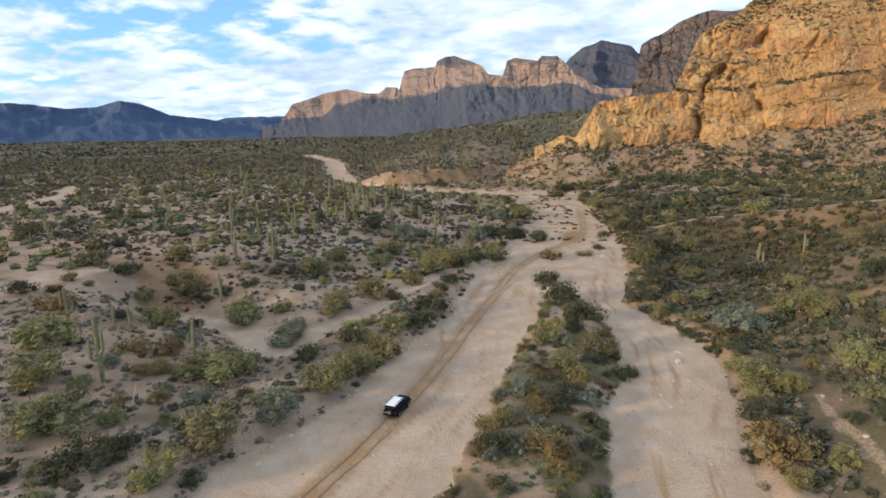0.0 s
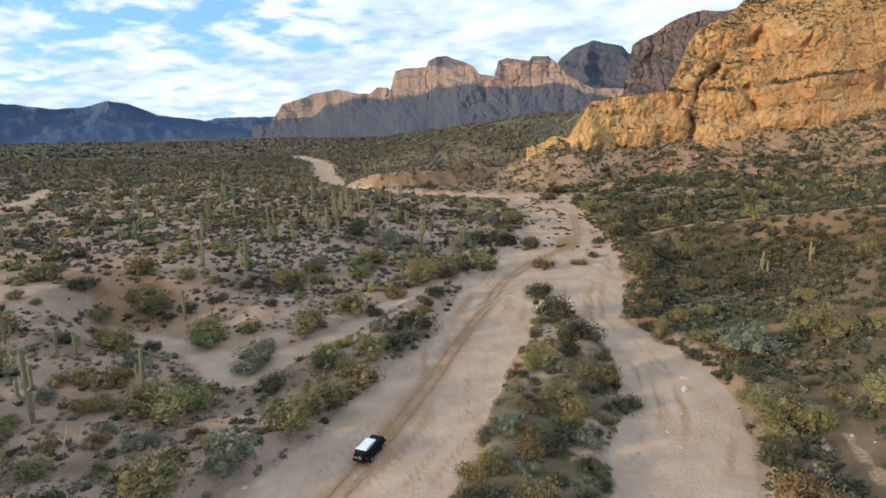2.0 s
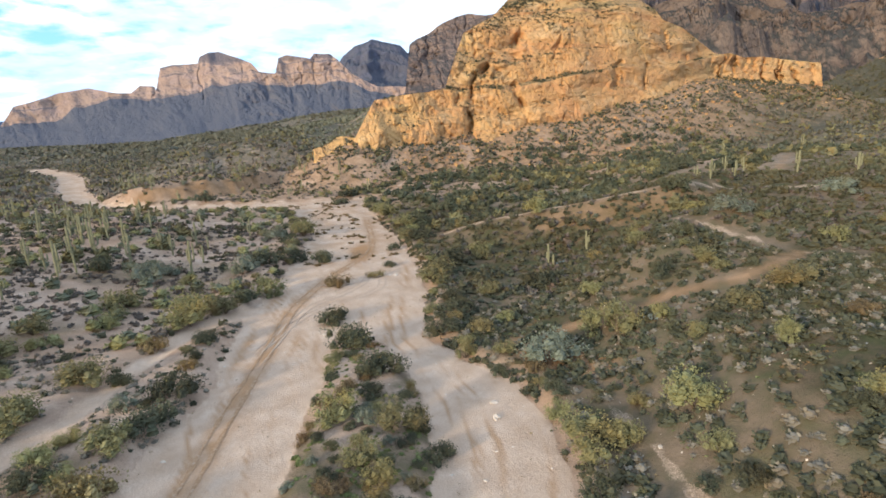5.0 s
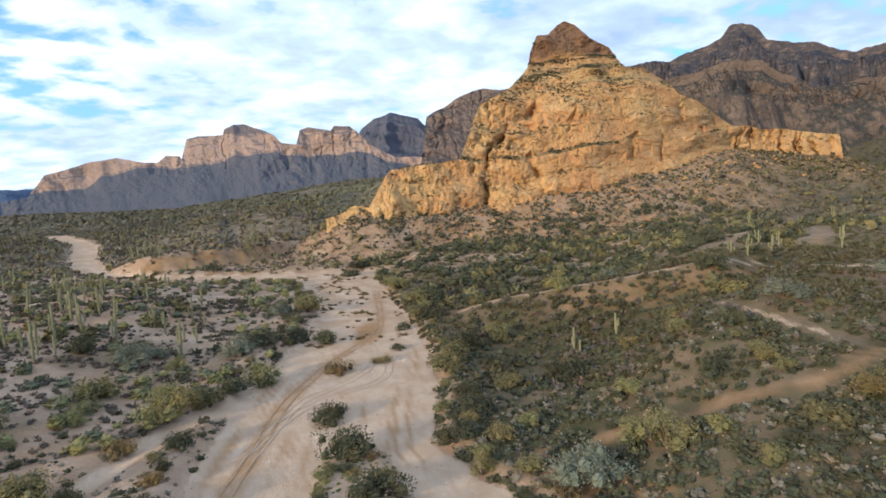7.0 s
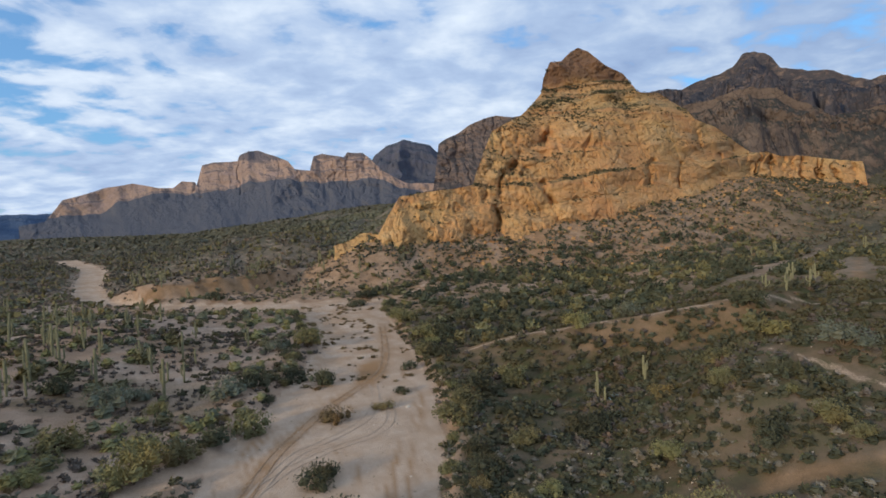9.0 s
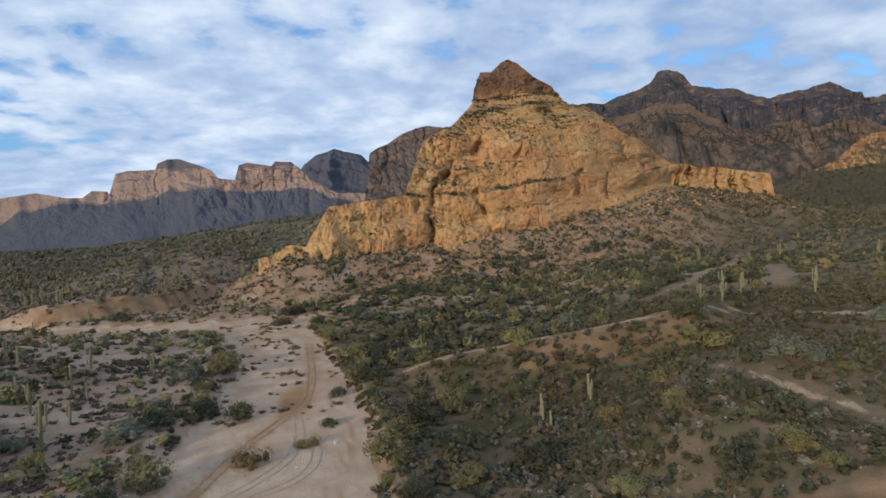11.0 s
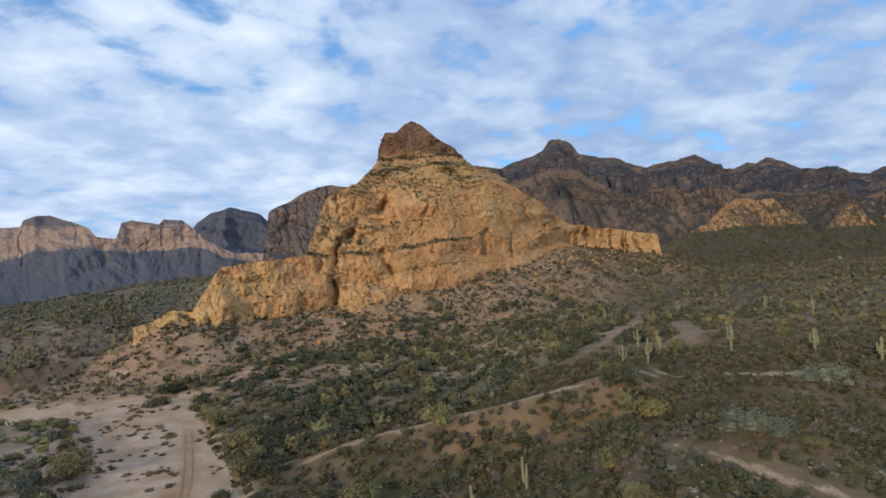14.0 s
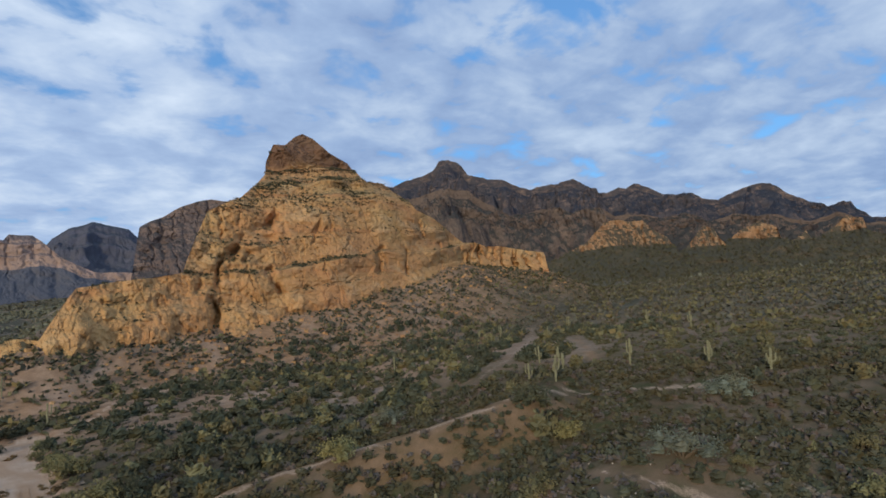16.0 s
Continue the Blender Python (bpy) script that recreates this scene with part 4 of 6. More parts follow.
build_mesa()
mountain_range("domed_peak", "dark domed peak behind the mesa, tinted blue-grey for haze", MAT_PEAK, ((9, 3.0), (11.5, 5.0), (12.6, 6.4), (13.7, 7.2), (15.4, 7.8), (18.2, 7.2), (18.9, 6.4), (21, 6.0), (24, 4)), 3300, 700, 60, 0.30, 71, 0.6, 0.08, 0.65)
RIDGE_SKY = ((18.3, 2.5), (18.77, 5.42), (19.05, 7.37), (19.86, 7.8), (21.01, 8.44), (22.47, 9.24), (23.92, 9.76), (25.07, 9.9), (26.78, 9.68), (30, 10.0), (36, 10.5))


def build_rock_ridge():
    cuts = tuple(((a, 9.8, a + 0.5, 3.4), wide, 12) for a, wide in ((19.7, 0.12), (20.7, 0.2), (21.6, 0.12), (22.6, 0.22), (23.7, 0.14), (24.6, 0.2)))
    steps = ((-240, -320), (0, 0), (20, 8), (26, 24), (55, 38), (62, 60), (110, 84), (118, 110), (160, 140), (220, 240))
    verts, faces, mid, mid_az, over = rock_skin(0.06, RIDGE_SKY, ((18, 3.2), (21, 3.6), (25, 4.2), (36, 5.0)), ((18, 1250), (36, 1050)), steps, (-160, 215), cuts, 81, 170, 14.0, 70.0, 1.5, 260.0, 0.22)
    ob = thing("rock_ridge", "dark brown craggy ridge behind the butte", "mountain")
    part_mesh("ridge", verts, faces, MAT_DOME, ob)


build_rock_ridge()
SKIRT_SPOTS = []
REAR_SKY = ((32, 9.0), (39.8, 11.0), (42.83, 10.88), (45.18, 11.59), (46.9, 12.11), (47.6, 13.01), (48.67, 13.23), (49.89, 12.54), (50.46, 11.6), (53.36, 10.97), (54.98, 10.31), (56.78, 9.54), (57.43, 9.89), (60.28, 10.02), (61.11, 10.26), (62.05, 9.64), (63.19, 9.0), (63.35, 8.58), (64.13, 8.62), (65.32, 8.96), (66.06, 8.68), (66.85, 9.1), (67.95, 8.77), (69.34, 7.82), (70.42, 7.69), (71.15, 7.91), (72.5, 7.24), (74.0, 6.68), (75.91, 7.54), (77.71, 7.82), (78.76, 7.31), (80.19, 6.21), (81.16, 5.54), (82.13, 5.06), (83.85, 5.44), (84.18, 4.61), (85.03, 3.66), (92, 4.2), (100, 3.0))
SPUR_SKY = ((36, 7.0), (40, 8.6), (43.4, 9.3), (45.5, 9.7), (47.3, 10.2), (48.2, 10.4), (50.2, 10.0), (51.4, 8.9), (52.6, 8.2), (54.2, 7.2), (56.2, 7.2), (57.6, 7.6), (59.1, 7.6), (60.4, 6.9), (61.6, 7.4), (63.1, 7.2), (64.5, 6.1), (67.1, 6.3), (68.6, 5.6), (70.4, 5.9), (72.5, 5.0), (74.6, 5.3), (78.1, 4.9), (80.5, 4.0), (82.4, 4.4), (84.3, 3.6), (86.5, 3.0), (92, 2.6))


def build_outcrop(sky, lip, reach, seed):
    """A lit fin of rock on a scrubby skirt that runs down to the plain."""
    low, high = sky[0][0], sky[-1][0]
    whole = ((low - 6, 0.6), (low - 2.0, sky[0][1] - 1.0)) + sky + ((high + 2.0, sky[-1][1] - 1.0), (high + 6, 0.6))
    steps = ((-130, -430), (-40, -90), (0, 0), (14, 5), (18, 14), (34, 20), (38, 34), (60, 44), (110, 90))
    cuts = tuple(((a, 6.5, a + 0.3, lip - 0.2), 0.13, 12 + 5 * math.sin(9 * a)) for a in np.arange(low + 0.5, high, 0.75))
    verts, faces, mid, mid_az, over = rock_skin(0.085, whole, ((low - 6, 2.0), (low, lip), (high, lip), (high + 6, 2.0)), ((low - 6, reach), (high + 6, reach)), steps, (-110, 100), cuts, seed, 110, 9.0, 46.0, 1.6, 160.0, 0.2, 2.0, 1.2)
    ob = thing("rock_outcrop", "orange sunlit rock outcrop on a scrubby slope", "rock outcrop", "outcrops below the range")
    part_mesh("rock_face", verts, faces[over >= 0.5], MAT_OUTCROP, ob)
    part_mesh("skirt", verts, faces[over < 0.5], MAT_SKIRT, ob, "olive scrubby slope below the rock")
    SKIRT_SPOTS.append(mid[(over < 0.5) & (mid[:, 2] > ground_z(mid[:, 0], mid[:, 1]))])


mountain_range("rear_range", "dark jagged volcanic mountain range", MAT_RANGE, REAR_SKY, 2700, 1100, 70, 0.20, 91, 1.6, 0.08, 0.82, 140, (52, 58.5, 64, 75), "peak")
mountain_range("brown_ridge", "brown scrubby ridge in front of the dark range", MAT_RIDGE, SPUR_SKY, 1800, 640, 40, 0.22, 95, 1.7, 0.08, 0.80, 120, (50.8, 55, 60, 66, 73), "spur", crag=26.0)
for sky, lip, reach, seed in ((((60.6, 3.24), (61.83, 3.95), (63.71, 5.58), (64.69, 5.89), (65.79, 5.58), (67.27, 5.44), (68.11, 4.57), (69.3, 3.69), (70.22, 2.07)), 3.1, 1150, 301), (((70.79, 2.52), (71.57, 3.47), (72.52, 4.51), (73.34, 4.24), (73.76, 3.26), (74.35, 2.46)), 2.5, 1130, 311), (((74.74, 3.17), (75.45, 3.83), (77.09, 4.38), (78.42, 3.69), (78.64, 2.77)), 2.9, 1250, 321), (((80.14, 2.79), (80.46, 3.18), (80.84, 2.54)), 2.5, 1200, 331), (((82.6, 3.21), (83.51, 4.11), (84.55, 3.81), (84.72, 2.8)), 2.9, 1300, 341)):
    build_outcrop(sky, lip, reach, seed)


# ---- plant models ----
RNG = np.random.default_rng(7)


def leaf_cloud(lobes, count, size, rng, flat=0.75):
    """Small bent leaf sprays over a crown made of lobes (x, y, z, radius): vertices and triangles."""
    lobes = np.asarray(lobes, float)
    share = rng.choice(len(lobes), count, p=lobes[:, 3] ** 2 / (lobes[:, 3] ** 2).sum())
    way = rng.normal(size=(count, 3))
    way /= np.linalg.norm(way, axis=1)[:, None]
    way[:, 2] *= flat
    out = lobes[share, 3] * (0.45 + 0.62 * rng.random(count) ** 0.6)
    at = lobes[share, :3] + way * out[:, None]
    at[:, 2] = np.maximum(at[:, 2], 0.05)
    # each spray: two triangles, pointing outwards and up
    tip = way + rng.normal(0, 0.55, (count, 3)) + (0, 0, 0.35)
    tip /= np.linalg.norm(tip, axis=1)[:, None]
    side = np.cross(tip, rng.normal(size=(count, 3)))
    side /= np.linalg.norm(side, axis=1)[:, None]
    s = (size * (0.6 + 0.8 * rng.random(count)))[:, None]
    verts = np.stack([at - side * s * 0.5, at + side * s * 0.5, at + tip * s * 1.3 + side * s * 0.25, at + tip * s * 1.0 - side * s * 0.4], 1)
    verts[:, 2] += rng.normal(0, 0.1, (count, 3)) * s
    base = np.arange(count)[:, None] * 4
    faces = np.concatenate([base + (0, 1, 2), base + (0, 2, 3)], 1).reshape(-1, 3)
    return verts.reshape(-1, 3), faces


def limb(a, b, r0, r1, sides=5, bend=0.0, steps=3):
    a, b = np.array(a, float), np.array(b, float)
    t = np.linspace(0, 1, steps + 1)[:, None]
    axis = (b - a) / np.linalg.norm(b - a)
    u = np.cross(axis, (0.31, 0.95, 0.1))
    u /= np.linalg.norm(u)
    v = np.cross(axis, u)
    mid = a + (b - a) * t + u * bend * np.sin(np.pi * t)
    ang = np.linspace(0, 2 * np.pi, sides, endpoint=False)
    ring = np.cos(ang)[None, :, None] * u + np.sin(ang)[None, :, None] * v
    rad = (r0 + (r1 - r0) * t)[:, :, None]
    return (mid[:, None] + ring * rad).reshape(-1, 3), grid_faces(steps + 1, sides, True)


def joined(pieces):
    verts, faces, n = [], [], 0
    for v, f in pieces:
        verts.append(v), faces.append(f + n)
        n += len(v)
    return np.concatenate(verts), np.concatenate(faces)


def core(rng):
    """The dense inner twigs of a low shrub: an uneven dome, closed by its leaf sprays."""
    ang = np.linspace(0, 2 * np.pi, 7, endpoint=False)
    rings = [np.stack([np.cos(ang + k) * r * rng.uniform(0.75, 1.2, 7), np.sin(ang + k) * r * rng.uniform(0.75, 1.2, 7), z * rng.uniform(0.8, 1.2, 7)], -1) for k, (r, z) in enumerate(((0.36, -0.05), (0.34, 0.2), (0.18, 0.36)))]
    verts = np.concatenate(rings + [np.array([[0, 0, 0.42]])])
    quads = grid_faces(3, 7, True)
    top = np.stack([14 + np.arange(7), 14 + (np.arange(7) + 1) % 7, np.full(7, 21)], -1)
    return verts, np.concatenate([quads[:, :3], quads[:, (0, 2, 3)], top])


def bush_meshes(name, mat, leaves, size, rng, lobes=11, low=0.12, tall=0.62, spread=0.36, stems=6):
    """A plant one metre wide: stems and crown."""
    picks = []
    for n in range(lobes):
        ang, rr = rng.random() * 2 * np.pi, spread * math.sqrt(rng.random())
        rad = 0.13 + 0.11 * rng.random()
        picks.append((rr * math.cos(ang), rr * math.sin(ang), low + (tall - low - rad) * rng.random() * (1.15 - rr / 0.6), rad))
    inner = []
    for px, py, pz, rad in picks:
        cv, cf = core(rng)
        inner.append((np.stack([px + 1.2 * rad * cv[:, 0], py + 1.2 * rad * cv[:, 1], np.maximum(pz - 0.5 * rad + 1.7 * rad * cv[:, 2], 0.02)], -1), cf))
    crown = joined([leaf_cloud(picks, leaves, size, rng)] + inner)
    twigs = [limb((0, 0, -0.08), (p[0] * 0.9, p[1] * 0.9, max(p[2], 0.1) + 0.05), 0.022, 0.006, 5, 0.04 * rng.normal()) for p in picks[:stems]]
    verts, faces = joined(twigs)
    first = np.arange(len(verts)) // 20 * 20
    local = np.arange(len(verts)) - first
    same = np.where(local < 5, local, np.arange(len(verts)))
    faces = same[faces]
    return mesh_from(name + "_stems", verts, faces, MAT_BARK), mesh_from(name + "_crown", *crown, mat)


MAT_FAR_PALO = leaf_material("far_palo_leaves", (0.135, 0.128, 0.062), (0.16, 0.150, 0.074), (0.19, 0.175, 0.088))
BUSH_KINDS = {}


def bush_kind(key, name, mat, label, category, group, leaves, size, count=4, **shape):
    """A handful of models, each built once."""
    made = []
    for n in range(count):
        stems, crown = bush_meshes(name, mat, leaves, size, RNG, **shape)
        made.append((stems, crown))
    BUSH_KINDS[key] = (name, label, category, group, made)


def plant_bush(key, x, y, width, n, squash=1.0):
    name, label, category, group, made = BUSH_KINDS[key]
    stems, crown = made[n % len(made)]
    ob = thing(name, label, category, group)
    ob.matrix_basis = Matrix.LocRotScale((x, y, float(ground_z(x, y)) - 0.05), Euler((0, 0, (n * 2.399) % 6.283)), (width, width, width * squash))
    part("trunk", stems, ob)
    part("crown", crown, ob)


bush_kind("palo", "palo_verde", MAT_PALO, "yellow-green palo verde tree on stony soil", "tree", "palo verdes on the desert floor", 2200, 0.0200, 5, lobes=17, tall=0.72, spread=0.34)
bush_kind("palo_far", "palo_verde", MAT_FAR_PALO, "yellow-green palo verde tree on stony soil", "tree", "palo verdes on the desert floor", 1000, 0.029, 4, lobes=15, tall=0.70, spread=0.34)
bush_kind("dark", "creosote_bush", MAT_DARK, "dark green creosote bush beside the wash", "bush", "dark bushes along the wash", 1800, 0.0215, 5, lobes=15, tall=0.55)
bush_kind("dark_far", "creosote_bush", MAT_DARK, "dark green creosote bush on the desert slope", "bush", "dark bushes on the slopes", 900, 0.030, 4, lobes=13, tall=0.55)
bush_kind("grey", "smoke_bush", MAT_GREY, "pale grey-green bush with fine twigs", "bush", "grey bushes", 1900, 0.0185, 3, lobes=16, tall=0.68)
bush_kind("dry", "dry_bush", MAT_BROWN, "brown half-dry bush on the sand", "bush", "dry bushes", 1600, 0.0215, 4, lobes=13, tall=0.5)
bush_kind("yellow", "brittlebush", MAT_PALO, "bright yellow-green bush on orange soil", "bush", "yellow bushes", 2000, 0.0205, 3, lobes=14, tall=0.8, spread=0.3)

# ---- plants: place and width in metres ----
PALO_VERDES_A = ((17.2, 87.6, 6.3), (24.4, 82.5, 6.4), (18.8, 73.2, 4.0), (50.5, 137.5, 8.3), (70.5, 155.8, 7.3), (57.0, 123.3, 5.1), (53.3, 64.4, 7.0), (48.9, 57.7, 3.9), (63.9, 74.5, 3.6), (73.0, 75.2, 5.4), (82.7, 75.3, 6.8), (59.7, 49.4, 4.4), (62.8, 46.6, 3.7), (63.6, 42.6, 4.6), (58.0, 39.0, 3.7), (54.7, 40.2, 4.6), (41.6, 68.0, 7.4), (45.4, 67.0, 4.4), (51.1, 70.8, 3.1), (49.1, 38.9, 2.1), (45.2, 37.4, 5.5), (39.9, 49.4, 3.4), (82.6, 88.0, 3.4), (93.9, 120.0, 5.6), (54.6, 144.1, 7.2), (69.4, 152.4, 6.0), (52.1, 107.2, 4.0), (69.5, 104.5, 5.0), (83.3, 92.2, 5.0), (81.8, 107.1, 4.5))
PALO_VERDES_B = ((93.3, 163.8, 7.4), (122.1, 131.4, 6.3), (4.7, 140.2, 7.0), (-1.5, 142.7, 9.0), (31.1, 211.7, 9.0), (-15.2, 151.5, 8.3), (65.6, 205.9, 9.0), (66.9, 241.5, 9.0), (-116.8, 153.5, 9.0), (-76.6, 116.4, 7.5), (-54.5, 112.8, 8.5), (-60.3, 123.9, 7.9), (-38.3, 100.3, 7.6), (-48.8, 92.4, 6.0), (-59.3, 77.5, 9.0), (-54.3, 68.2, 8.2), (-31.5, 75.1, 9.0), (-35.8, 73.9, 6.5), (-26.9, 58.2, 9.0), (-46.1, 58.3, 9.0), (-29.9, 50.6, 5.7), (-30.5, 127.8, 6.9), (-27.0, 137.1, 6.0), (-21.1, 104.2, 7.9), (-15.5, 113.8, 7.4), (-1.7, 135.6, 9.0), (14.7, 150.7, 8.1), (-16.9, 70.8, 7.0), (-13.2, 76.2, 7.5), (-8.9, 92.2, 6.1))
PALO_VERDES_C = ((18.0, 77.6, 4.9), (67.5, 234.0, 9.0), (59.8, 187.2, 7.3), (83.4, 109.0, 4.5), (138.8, 247.2, 9.0), (32.1, 222.7, 9.0))
PALO_VERDES = PALO_VERDES_A + PALO_VERDES_B + PALO_VERDES_C
DARK_BUSHES_A = ((24.5, 126.0, 7.0), (23.5, 111.4, 9.0), (26.0, 98.1, 7.4), (23.0, 92.1, 4.3), (14.2, 84.2, 2.1), (26.6, 75.3, 4.2), (14.0, 65.7, 4.7), (17.6, 61.1, 3.3), (60.0, 152.1, 9.0), (47.0, 115.9, 7.0), (40.5, 108.1, 6.5), (48.2, 123.9, 6.2), (57.2, 49.7, 3.6), (38.0, 61.1, 4.7), (45.0, 55.0, 3.1), (47.2, 52.1, 3.6), (46.7, 49.4, 2.8), (46.7, 46.2, 2.4), (44.6, 43.4, 3.5), (30.7, 175.1, 7.2), (46.5, 161.0, 3.7), (70.1, 124.2, 9.0), (76.5, 95.0, 6.1), (124.9, 141.5, 8.5), (8.8, 144.9, 6.2), (16.4, 176.0, 9.0), (24.7, 180.9, 7.1), (-23.3, 176.9, 7.6), (-0.7, 333.2, 9.0), (64.9, 301.6, 9.0))
DARK_BUSHES_B = ((86.5, 218.9, 9.0), (63.1, 182.5, 7.8), (53.1, 179.2, 4.5), (-66.9, 113.8, 5.9), (-36.8, 55.7, 5.6), (-38.7, 52.9, 7.1), (-76.6, 96.6, 5.2), (-10.8, 113.5, 5.0), (-16.0, 87.8, 5.8), (-4.8, 96.6, 7.4), (-2.2, 103.8, 6.8), (1.3, 122.2, 5.4), (-21.8, 81.4, 5.4), (15.9, 67.6, 4.9), (5.8, 56.0, 4.7), (16.5, 55.6, 3.5), (59.8, 287.2, 9.0), (193.3, 210.1, 9.0), (70.8, 204.7, 8.6), (88.7, 102.5, 4.9))
DARK_BUSHES = DARK_BUSHES_A + DARK_BUSHES_B
GREY_BUSHES = ((20.4, 85.3, 3.5), (10.3, 70.0, 4.5), (18.4, 66.0, 3.6), (50.2, 88.5, 9.0), (101.9, 103.7, 8.5), (15.4, 187.9, 4.4), (10.4, 169.7, 9.0), (-8.0, 173.3, 6.2), (-27.4, 91.7, 8.0), (-20.8, 63.0, 7.0), (-32.6, 66.6, 4.5), (-12.1, 168.9, 9.0), (131.0, 192.3, 9.0), (144.7, 109.3, 9.0), (21.5, 210.4, 7.1))
DRY_BUSHES = ((14.0, 74.2, 4.0), (22.3, 71.0, 2.7), (11.7, 64.4, 4.5), (46.5, 105.6, 5.4), (78.7, 63.2, 4.1), (48.8, 43.9, 2.6), (35.7, 52.6, 7.5), (99.4, 62.2, 3.8), (40.3, 153.4, 4.4), (30.5, 150.3, 6.4), (85.9, 125.0, 5.4), (-42.6, 80.7, 6.2), (-47.4, 78.8, 5.2), (-66.8, 90.9, 7.8), (-6.9, 126.4, 5.5), (-10.0, 83.9, 8.2), (5.6, 61.3, 4.5), (11.1, 55.9, 5.2))
YELLOW_BUSHES = ((40.6, 98.9, 4.2), (59.2, 91.4, 6.0), (61.8, 88.1, 7.1), (65.6, 63.6, 3.8))
SAGUAROS_A = ((-46.8, 70.0, 9.6), (-38.1, 78.4, 6.9), (-62.5, 87.4, 5.3), (-45.9, 109.1, 6.2), (-53.7, 85.3, 4.0), (-52.3, 87.4, 3.5), (-41.2, 131.2, 9.5), (-47.8, 124.1, 8.2), (-55.7, 142.9, 9.3), (-49.2, 145.1, 6.4), (-16.7, 181.5, 8.8), (-2.3, 172.4, 9.4), (-30.8, 175.4, 7.3), (-34.3, 178.2, 5.7), (-27.5, 175.3, 4.4), (-28.1, 198.8, 8.7), (-44.9, 217.9, 9.4), (-33.8, 230.2, 6.9), (-29.0, 231.9, 6.3), (80.8, 137.4, 4.2), (79.8, 133.7, 3.4), (93.5, 139.3, 4.7), (14.3, 216.8, 6.0), (-20.3, 235.0, 5.5), (-13.3, 250.7, 6.8), (-51.6, 267.0, 6.1), (-40.4, 241.0, 6.1), (110.0, 72.9, 5.1), (82.8, 140.3, 4.5), (175.3, 142.7, 7.1))
SAGUAROS_B = ((143.6, 146.9, 6.0), (152.5, 160.4, 5.1), (168.8, 159.9, 5.3), (0.2, 185.2, 4.9), (91.9, 137.1, 4.0), (167.1, 119.8, 5.9), (159.5, 105.5, 5.2), (184.2, 177.4, 5.6), (187.1, 171.8, 5.5), (-30.3, 171.1, 8.7), (-29.8, 184.6, 9.7), (-26.0, 191.4, 8.1), (-42.7, 155.7, 6.6), (-36.7, 156.1, 5.7), (-75.8, 212.0, 11.0), (-81.5, 153.9, 5.0), (-96.0, 191.4, 6.2), (-31.1, 203.7, 8.2), (-25.7, 209.5, 8.0))

TAKEN = []


def plant_all():
    n = 0
    for key, places in (("palo", PALO_VERDES), ("dark", DARK_BUSHES), ("grey", GREY_BUSHES), ("dry", DRY_BUSHES), ("yellow", YELLOW_BUSHES)):
        for x, y, width in places:
            near = math.hypot(x - 14, y - 36) < 105
            kind = key if near or key not in ("palo", "dark") else key + "_far"
            plant_bush(kind, x, y, width * 1.08, n, 0.8 + 0.3 * RNG.random())
            TAKEN.append((x, y, width * 0.5))
            n += 1


plant_all()


def plant_island():
    """The thicket on the bar between the two arms of the wash, and along the banks."""
    rng = np.random.default_rng(3)
    kinds = ("dark", "dry", "dark", "grey", "palo", "dry", "dark")
    x, y = rng.uniform(-8, 32, 3400), rng.uniform(24, 112, 3400)
    ok = island_depth(x, y) > 0.6
    count = 0
    for a, b in zip(x[ok], y[ok]):
        if count < 115 and all(math.hypot(a - c, b - d) > 0.5 * e + 0.65 for c, d, e in TAKEN):
            width = rng.uniform(1.5, 3.6)
            plant_bush(kinds[count % 7], float(a), float(b), width, count, rng.uniform(0.75, 1.0))
            TAKEN.append((a, b, width * 0.5))
            count += 1
    for edges, sign in ((BANK_LEFT, -1), (BANK_RIGHT, 1)):
        count = 0
        for b in np.arange(48, 285, 3.6):
            a = np.interp(b, [p[0] for p in edges], [p[1] for p in edges]) + sign * rng.uniform(0.5, 6.5)
            width = rng.uniform(1.6, 4.4) * (1 if b < 170 else 1.4)
            if all(math.hypot(a - c, b - d) > 0.6 * (e + width * 0.5) for c, d, e in TAKEN) and along(SIDE_WASH, a, b)[0] > 4:
                key = ("palo", "dark", "palo", "dry", "dark")[count % 5]
                plant_bush(key + "_far" if key in ("palo", "dark") and b > 105 else key, float(a), float(b), width, count, rng.uniform(0.75, 1.0))
                TAKEN.append((a, b, width * 0.5))
                count += 1


plant_island()


